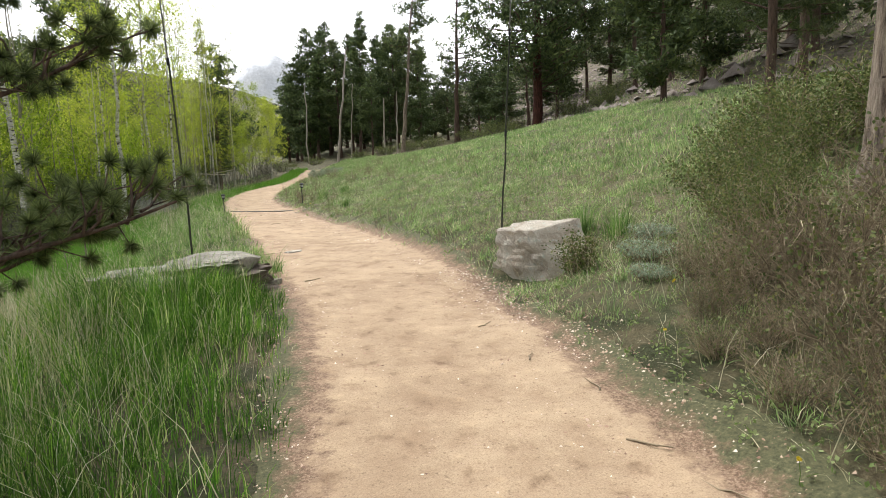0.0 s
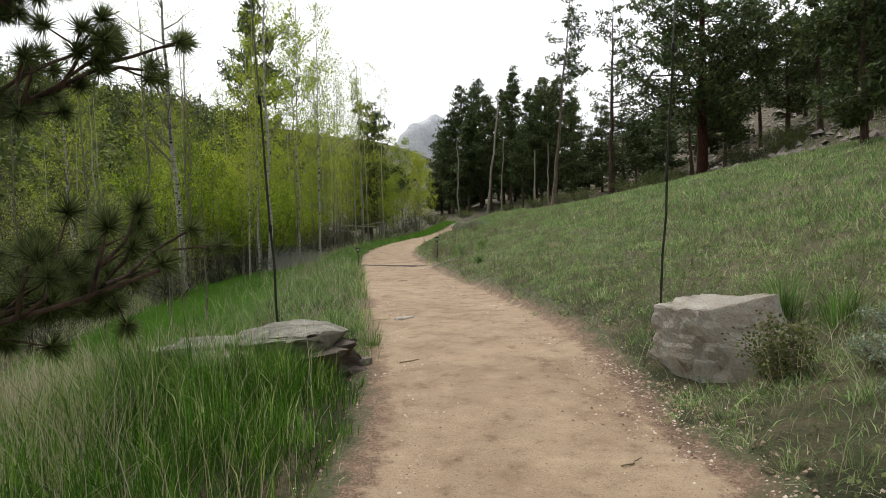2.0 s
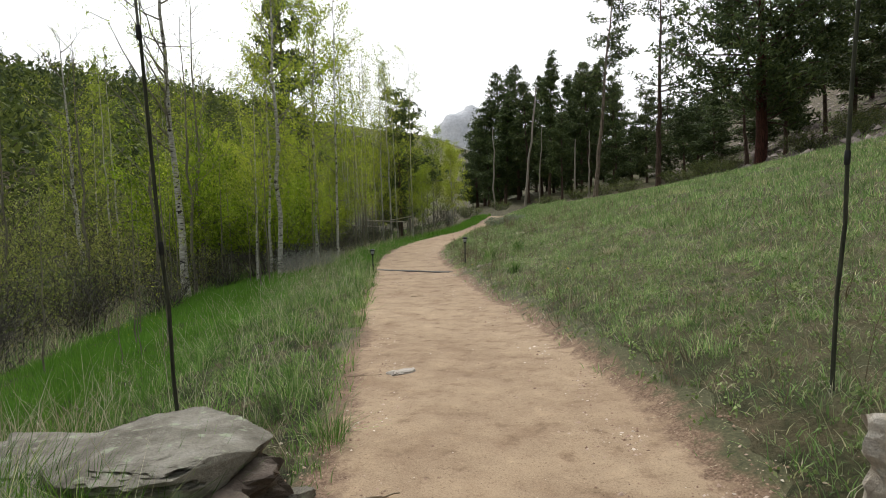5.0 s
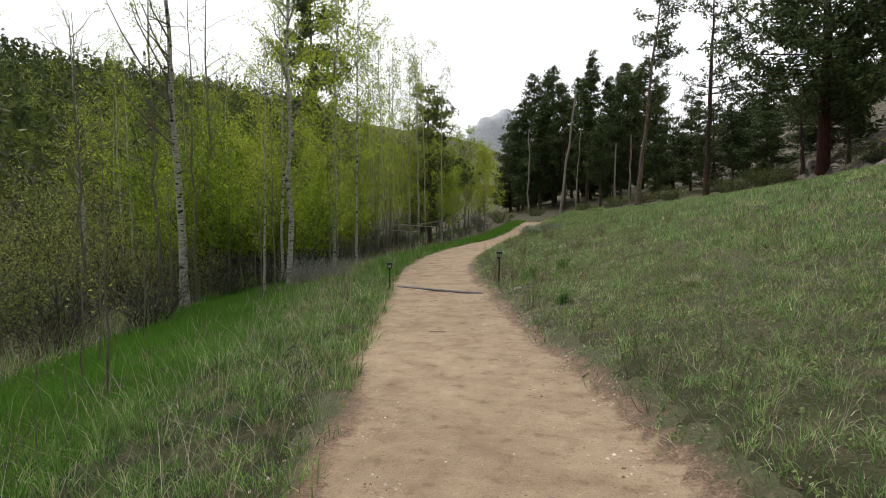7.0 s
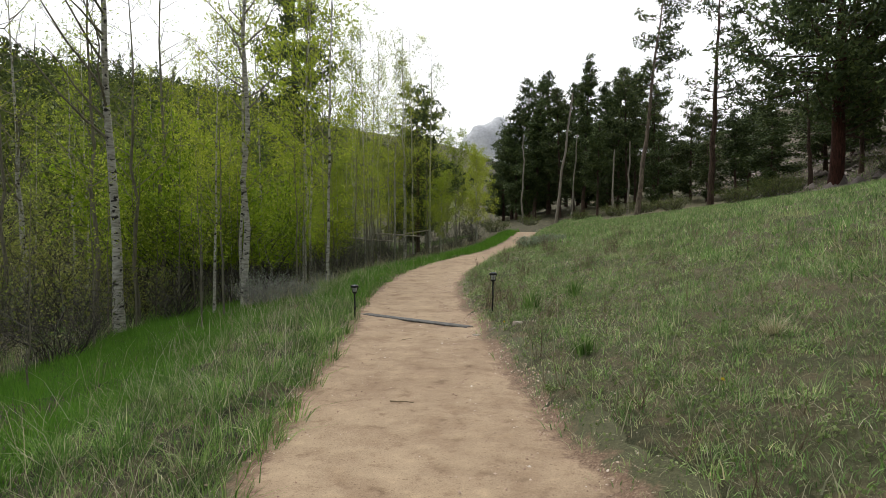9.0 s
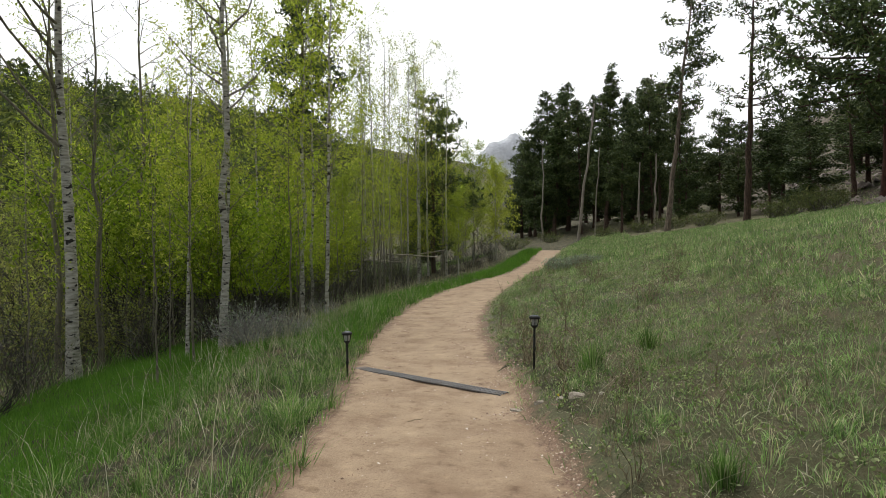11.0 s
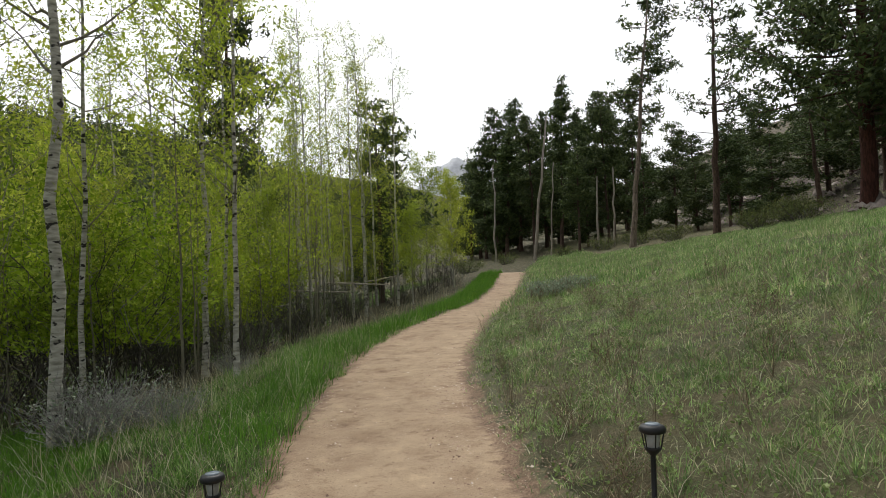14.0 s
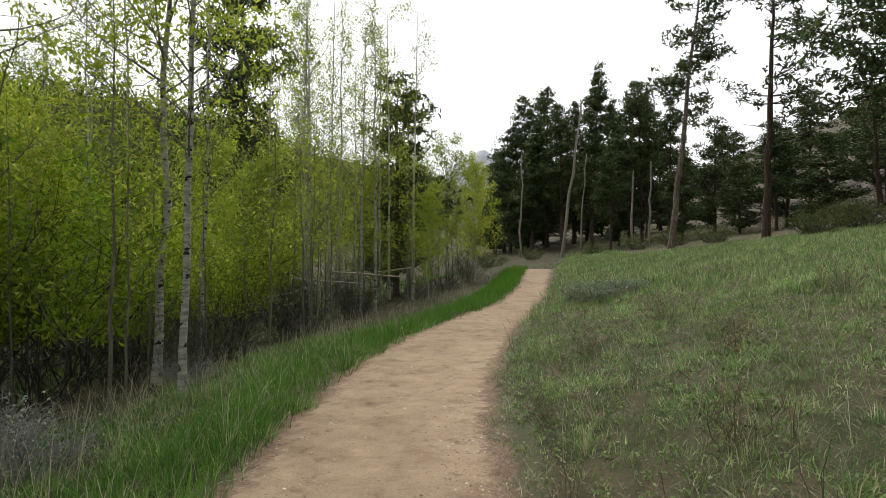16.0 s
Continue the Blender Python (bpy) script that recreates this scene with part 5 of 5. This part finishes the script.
def verge():
    rng = np.random.default_rng(102)
    sets = []

    def left(lo, hi, y0, y1):
        def keep(x, y, u):
            d = left_edge(y) - x
            return (d > lo) & (d < hi) & (y > y0) & (y < y1) & (u < 0.25 + 0.75 * patchy(x, y, 1.7))
        return keep

    x, y = scatter(rng, -4.5, 1.2, 0.5, 7.2, 125, left(0.12, 5, 0.5, 6.95))
    x, y, az = tufts(rng, x, y, 17, 0.045)
    n = len(x)
    d = left_edge(y) - x
    front = 1 + 1.4 * np.exp(-((x + 1.0) / 0.8) ** 2 - ((y - 6.4) / 0.6) ** 2)
    sets.append(blades(rng, x, y, rng.uniform(0.12, 0.5, n) * np.clip(0.3 + d * 0.9, 0.25, 1) * (0.6 + 0.55 * patchy(x, y)) * front, rng.uniform(0.004, 0.008, n), rng.uniform(0.05, 0.75, n), True, 0.9, az))
    grass("tall_grass", "tall bright green grass in front of the slab", M_TALL, sets)
    sets = []
    x, y = scatter(rng, -9, 1, 7.0, 27, 75, left(-0.03, 2.3, 7.4, 27))
    x, y, az = tufts(rng, x, y, 12, 0.05)
    m = off_path(x, y) > -0.05
    x, y, az = x[m], y[m], az[m]
    n = len(x)
    sets.append(blades(rng, x, y, rng.uniform(0.05, 0.2, n) * (0.5 + 0.75 * patchy(x, y)), rng.uniform(0.004, 0.009, n), rng.uniform(0.1, 1.0, n), True, 0.8, az))
    x, y = scatter(rng, -9, 1, 7.0, 27, 17, left(0.0, 2.0, 7.4, 27))
    tall = np.repeat(rng.gamma(4.0, 0.25, len(x)), 60)
    x, y, az = tufts(rng, x, y, 60, 0.05)
    m = off_path(x, y) > -0.1
    x, y, az, tall = x[m], y[m], az[m], tall[m]
    n = len(x)
    sets.append(blades(rng, x, y, rng.uniform(0.07, 0.24, n) * np.clip(tall, 0.4, 1.7), rng.uniform(0.004, 0.0075, n), rng.uniform(0.25, 1.25, n), True, 0.9, az))
    grass("verge_grass", "rough grey-green verge grass beside the path", M_VERGE, sets)
    sets = []
    x, y = scatter(rng, -11, -2, 6, 24, 420, left(1.7, 5.3, 6.5, 22))
    x, y, az = tufts(rng, x, y, 5, 0.05)
    n = len(x)
    sets.append(blades(rng, x, y, rng.uniform(0.07, 0.19, n), rng.uniform(0.007, 0.012, n), rng.uniform(0.05, 0.7, n), False))
    x, y = scatter(rng, -7, -2, 19, 46, 260, left(0.05, 0.95, 19, 46))
    x, y, az = tufts(rng, x, y, 4, 0.05)
    n = len(x)
    sets.append(blades(rng, x, y, rng.uniform(0.08, 0.3, n), rng.uniform(0.008, 0.013, n), rng.uniform(0.05, 0.7, n), False))
    grass("lush_grass", "bright smooth green grass below the path", M_LUSH, sets)
    sets = []
    x, y = scatter(rng, -26, -3, 5, 60, 75, left(4.8, 22, 5, 60))
    n = len(x)
    sets.append(blades(rng, x, y, rng.uniform(0.15, 0.4, n), rng.uniform(0.012, 0.02, n), rng.uniform(0.1, 0.9, n), False))
    x, y = scatter(rng, -12, 1, -14, 9, 30, left(0.3, 12, -14, 9))
    x, y, az = tufts(rng, x, y, 4, 0.06)
    m = (x < -3.0) | (y < 0.8)
    x, y = x[m], y[m]
    n = len(x)
    sets.append(blades(rng, x, y, rng.uniform(0.12, 0.4, n), rng.uniform(0.012, 0.02, n), rng.uniform(0.1, 0.9, n), False))
    grass("undergrowth_grass", "sparse grass under the aspens", M_VERGE, sets)


def straw():
    rng = np.random.default_rng(103)
    sets = []

    def band(side, lo, hi, y0, y1, p=1.0):
        def keep(x, y, u):
            d = (left_edge(y) - x) if side < 0 else (x - right_edge(y))
            return (d > lo) & (d < hi) & (y > y0) & (y < y1) & (u < p * patchy(x, y, 1.3))
        return keep

    for box, per, keep, hh, lean in [((-5, 1.2, 1.0, 8), 60, band(-1, 0.2, 5, 1, 7.0), (0.3, 0.75), (0.1, 0.7)),
                                     ((-6.5, -1.0, 5.2, 9), 520, band(-1, 1.5, 4.8, 5.6, 8.4), (0.3, 0.7), (0.1, 0.8)),
                                     ((-9, 1, 7.4, 28), 26, band(-1, 0.1, 3.2, 7.6, 28), (0.2, 0.6), (0.2, 0.9)),
                                     ((-12, -3, 8, 40), 90, band(-1, 5.0, 8.5, 8, 20), (0.3, 0.8), (0.2, 0.8)),
                                     ((-8.5, -3, 19, 40), 34, band(-1, 1.0, 2.9, 19, 40), (0.25, 0.65), (0.2, 0.8)),
                                     ((-3, 8, 1, 27), 300, band(1, 0.05, 4.5, 1, 27), (0.05, 0.18), (1.0, 1.4)),
                                     ((-9, 1, 7.4, 24), 110, band(-1, 0.05, 2.8, 7.4, 24), (0.1, 0.3), (0.7, 1.2)),
                                     ((-3, 7, 1, 27), 14, band(1, 0.1, 5, 1, 27), (0.2, 0.45), (0.2, 0.9)),
                                     ((-9, 1, 7.4, 24), 34, band(-1, 0.15, 2.4, 7.6, 24), (0.35, 0.8), (0.5, 1.2)),
                                     ((-4.2, -0.6, 4.2, 7.2), 130, band(-1, 1.2, 4, 4.2, 7.2), (0.3, 0.62), (0.2, 1.0)),
                                     ((-4.5, 1, 2.0, 7), 34, band(-1, 0.3, 4, 2, 7), (0.45, 0.9), (0.4, 1.15)),
                                     ((2, 6, 1, 8), 110, band(1, 0.3, 3, 1, 7), (0.15, 0.5), (0.3, 0.97))]:
        x, y = scatter(rng, *box, per, keep)
        n = len(x)
        sets.append(blades(rng, x, y, rng.uniform(*hh, n), rng.uniform(0.003, 0.0055, n) * (1.7 if hh == (0.3, 0.7) else 1.0), rng.uniform(*lean, n), True))
    grass("dry_stalks", "pale dry grass stalks from last year", M_DRY, sets)


def weeds():
    """Bare twiggy weed stems on the meadow."""
    rng = np.random.default_rng(104)
    t = Tubes(3)
    x, y = scatter(rng, -3, 8, 8, 30, 5, lambda x, y, u: (x - right_edge(y) > 0.15) & (x - right_edge(y) < 5) & (u < patchy(x, y, 0.8)))
    for a, b in zip(x, y):
        z, h = float(height(a, b)), rng.uniform(0.15, 0.45)
        base = np.array([a, b, z - 0.02])
        for _ in range(rng.integers(2, 6)):
            e = rng.normal(0, 0.3, 3) + (0, 0, 1)
            e = e / np.linalg.norm(e) * h * rng.uniform(0.6, 1.1)
            t.add(base + e * np.linspace(0, 1, 4)[:, None] + rng.normal(0, 0.012, (4, 3)), np.array([0.003, 0.0025, 0.0018, 0.001]))
    tagged(new("weed_stems", t.mesh("weed_stems", M_BRUSH)), "thin brown weed stems in the meadow", "weeds", kind="stuff")


def pebbles(name, label, mat, x, y, z, s, rng):
    n = len(x)
    o = np.array([(1, 0, 0), (0, 1, 0), (-1, 0, 0), (0, -1, 0), (0, 0, 0.8)], float)
    v = o[None] * s[:, None, None] * rng.uniform(0.6, 1.2, (n, 5, 1)) + rng.normal(0, 0.15, (n, 5, 3)) * s[:, None, None]
    v += np.stack([x, y, z], 1)[:, None]
    f = np.array([(0, 1, 4), (1, 2, 4), (2, 3, 4), (3, 0, 4)])
    F = (f[None] + np.arange(n)[:, None, None] * 5).reshape(-1, 3)
    tagged(new(name, mesh_np(name, v.reshape(-1, 3), F, mat)), label, "stones", kind="stuff")


def litter():
    rng = np.random.default_rng(105)
    n = 26000
    y = rng.uniform(1.5, 24, n)
    side = rng.uniform(0, 1, n) < 0.6
    off = np.abs(rng.normal(0, 0.15, n)) * rng.choice([1.5, -0.9], n)
    x = np.where(side, right_edge(y) - off, left_edge(y) + off)
    pebbles("edge_gravel", "loose pinkish gravel along the path's edges", M_GRAVEL, x, y, np.maximum(height(x, y), smooth_interp(y, RISE_Y, RISE_Z)) + 0.006, 0.003 + np.minimum(rng.gamma(1.6, 0.0028, n), 0.011), rng)
    n = 700
    y = rng.uniform(1.5, 24, n)
    x = left_edge(y) + (right_edge(y) - left_edge(y)) * rng.uniform(0.05, 0.95, n)
    pebbles("path_pebbles", "small pebbles scattered on the path", M_GRAVEL, x, y, smooth_interp(y, RISE_Y, RISE_Z) + 0.008, rng.uniform(0.003, 0.009, n), rng)
    n = 2200
    x, y = rng.uniform(9, 48, n), rng.uniform(8, 85, n)
    k = x - right_edge(y) > 12.5
    x, y = x[k], y[k]
    pebbles("hillside_rocks", "grey rocks scattered over the wooded hillside", M_HILLROCK, x, y, height(x, y) + 0.05, rng.gamma(2, 0.08, len(x)) + 0.06, rng)


meadow()
verge()
straw()
weeds()
litter()


def small_things():
    rng = np.random.default_rng(106)
    for i, (x, y, ln, r, turn) in enumerate([(0.5, 7.4, 0.16, 0.006, 20), (2.2, 4.9, 0.12, 0.005, 70), (2.0, 5.6, 0.14, 0.005, 40), (2.5, 3.7, 0.22, 0.007, -40), (2.45, 4.4, 0.18, 0.005, 100), (-0.95, 13.55, 0.2, 0.005, -10), (-0.25, 9.25, 0.3, 0.003, 10), (2.65, 3.3, 0.3, 0.006, -60), (-1.7, 16.0, 0.12, 0.004, 30)]):
        t = Tubes(5)
        t.add(wobble_line(rng, (-ln / 2, 0, 0), (ln / 2, 0, 0.012), 6, 0.012), r * np.linspace(1, 0.5, 6))
        ob = new("twig", t.mesh("twig", M_BRUSH))
        ob.matrix_basis = pose(x, y, max(float(height(x, y)), float(smooth_interp(y, RISE_Y, RISE_Z))) + 0.016, 0, 0, turn)
        tagged(ob, "short dark twig lying on the path", "twig", "twigs")
    for x, y in [(2.95, 4.55), (3.9, 4.4), (2.9, 3.2), (3.3, 5.2), (1.2, 13.1), (-0.6, 16.2)]:
        f = thing("dandelion", "small yellow flower in the grass", "flower", "yellow flowers", at=pose(x, y, float(height(x, y))))
        st = Tubes(4)
        st.add([(0, 0, -0.01), (0.005, 0, 0.06), (0, 0.004, 0.12)], [0.0018, 0.0016, 0.0015])
        part("stem", st.mesh("stem", M_TALL), f)
        v, q = leaf_quads(rng, np.array([(0, 0.004, 0.12)] * 16) + rng.normal(0, 0.004, (16, 3)), 0.015)
        part("petals", mesh_np("petals", v, q, M_YELLOW), f, "yellow petals")


small_things()


def clumps():
    """Distinct bright tussocks near the drain and the boulder."""
    rng = np.random.default_rng(107)
    for x, y, r, h, lab in [(-0.4, 17.15, 0.13, 0.32, "yellow-green grass tussock by the drain"), (0.1, 17.6, 0.1, 0.26, "yellow-green grass tussock by the drain"), (3.35, 7.5, 0.16, 0.4, "bright green grass tussock behind the boulder"), (3.6, 7.1, 0.14, 0.34, "bright green grass tussock behind the boulder"), (0.35, 14.6, 0.1, 0.22, "bright grass tussock in the meadow")] + [(x, y, 0.24, h * 1.25, "green grass tussock before the stone slab") for x, y, h in [(-1.35, 6.72, 0.5), (-1.1, 6.66, 0.46), (-0.85, 6.62, 0.52), (-0.62, 6.64, 0.46), (-0.38, 6.6, 0.42), (-0.18, 6.58, 0.34), (-1.5, 7.0, 0.5), (-1.05, 6.85, 0.52), (-0.45, 6.72, 0.44), (-1.6, 6.7, 0.48), (-0.75, 6.5, 0.44), (-1.25, 6.45, 0.42), (-0.3, 6.42, 0.36), (-0.95, 6.98, 0.4), (-0.3, 7.05, 0.36)]]:
        n = 260 if r < 0.2 else 520
        a, q = rng.uniform(0, 6.28, n), np.abs(rng.normal(0, r * 0.5, n))
        v, f = blades(rng, x + np.cos(a) * q, y + np.sin(a) * q, rng.uniform(0.3, 1.05, n) * h, rng.uniform(0.004, 0.007, n), rng.uniform(0.05, 0.75, n), True, 0.8, a)
        tagged(new("grass_tussock", mesh_np("grass_tussock", v, f, M_VERGE if r < 0.2 else M_TALL)), lab, "grass", "tussocks")


clumps()


def straw_clump():
    """A flattened pale tuft on the slope above the drain."""
    rng = np.random.default_rng(108)
    n = 190
    a, q = rng.uniform(0, 6.28, n), np.abs(rng.normal(0, 0.06, n))
    v, f = blades(rng, 1.79 + np.cos(a) * q, 14.46 + np.sin(a) * q, rng.uniform(0.08, 0.2, n), rng.uniform(0.004, 0.007, n), rng.uniform(0.5, 1.3, n), True, 0.8, a)
    tagged(new("straw_tuft", mesh_np("straw_tuft", v, f, M_DRY)), "flattened tuft of pale dry straw in the meadow", "grass")


straw_clump()
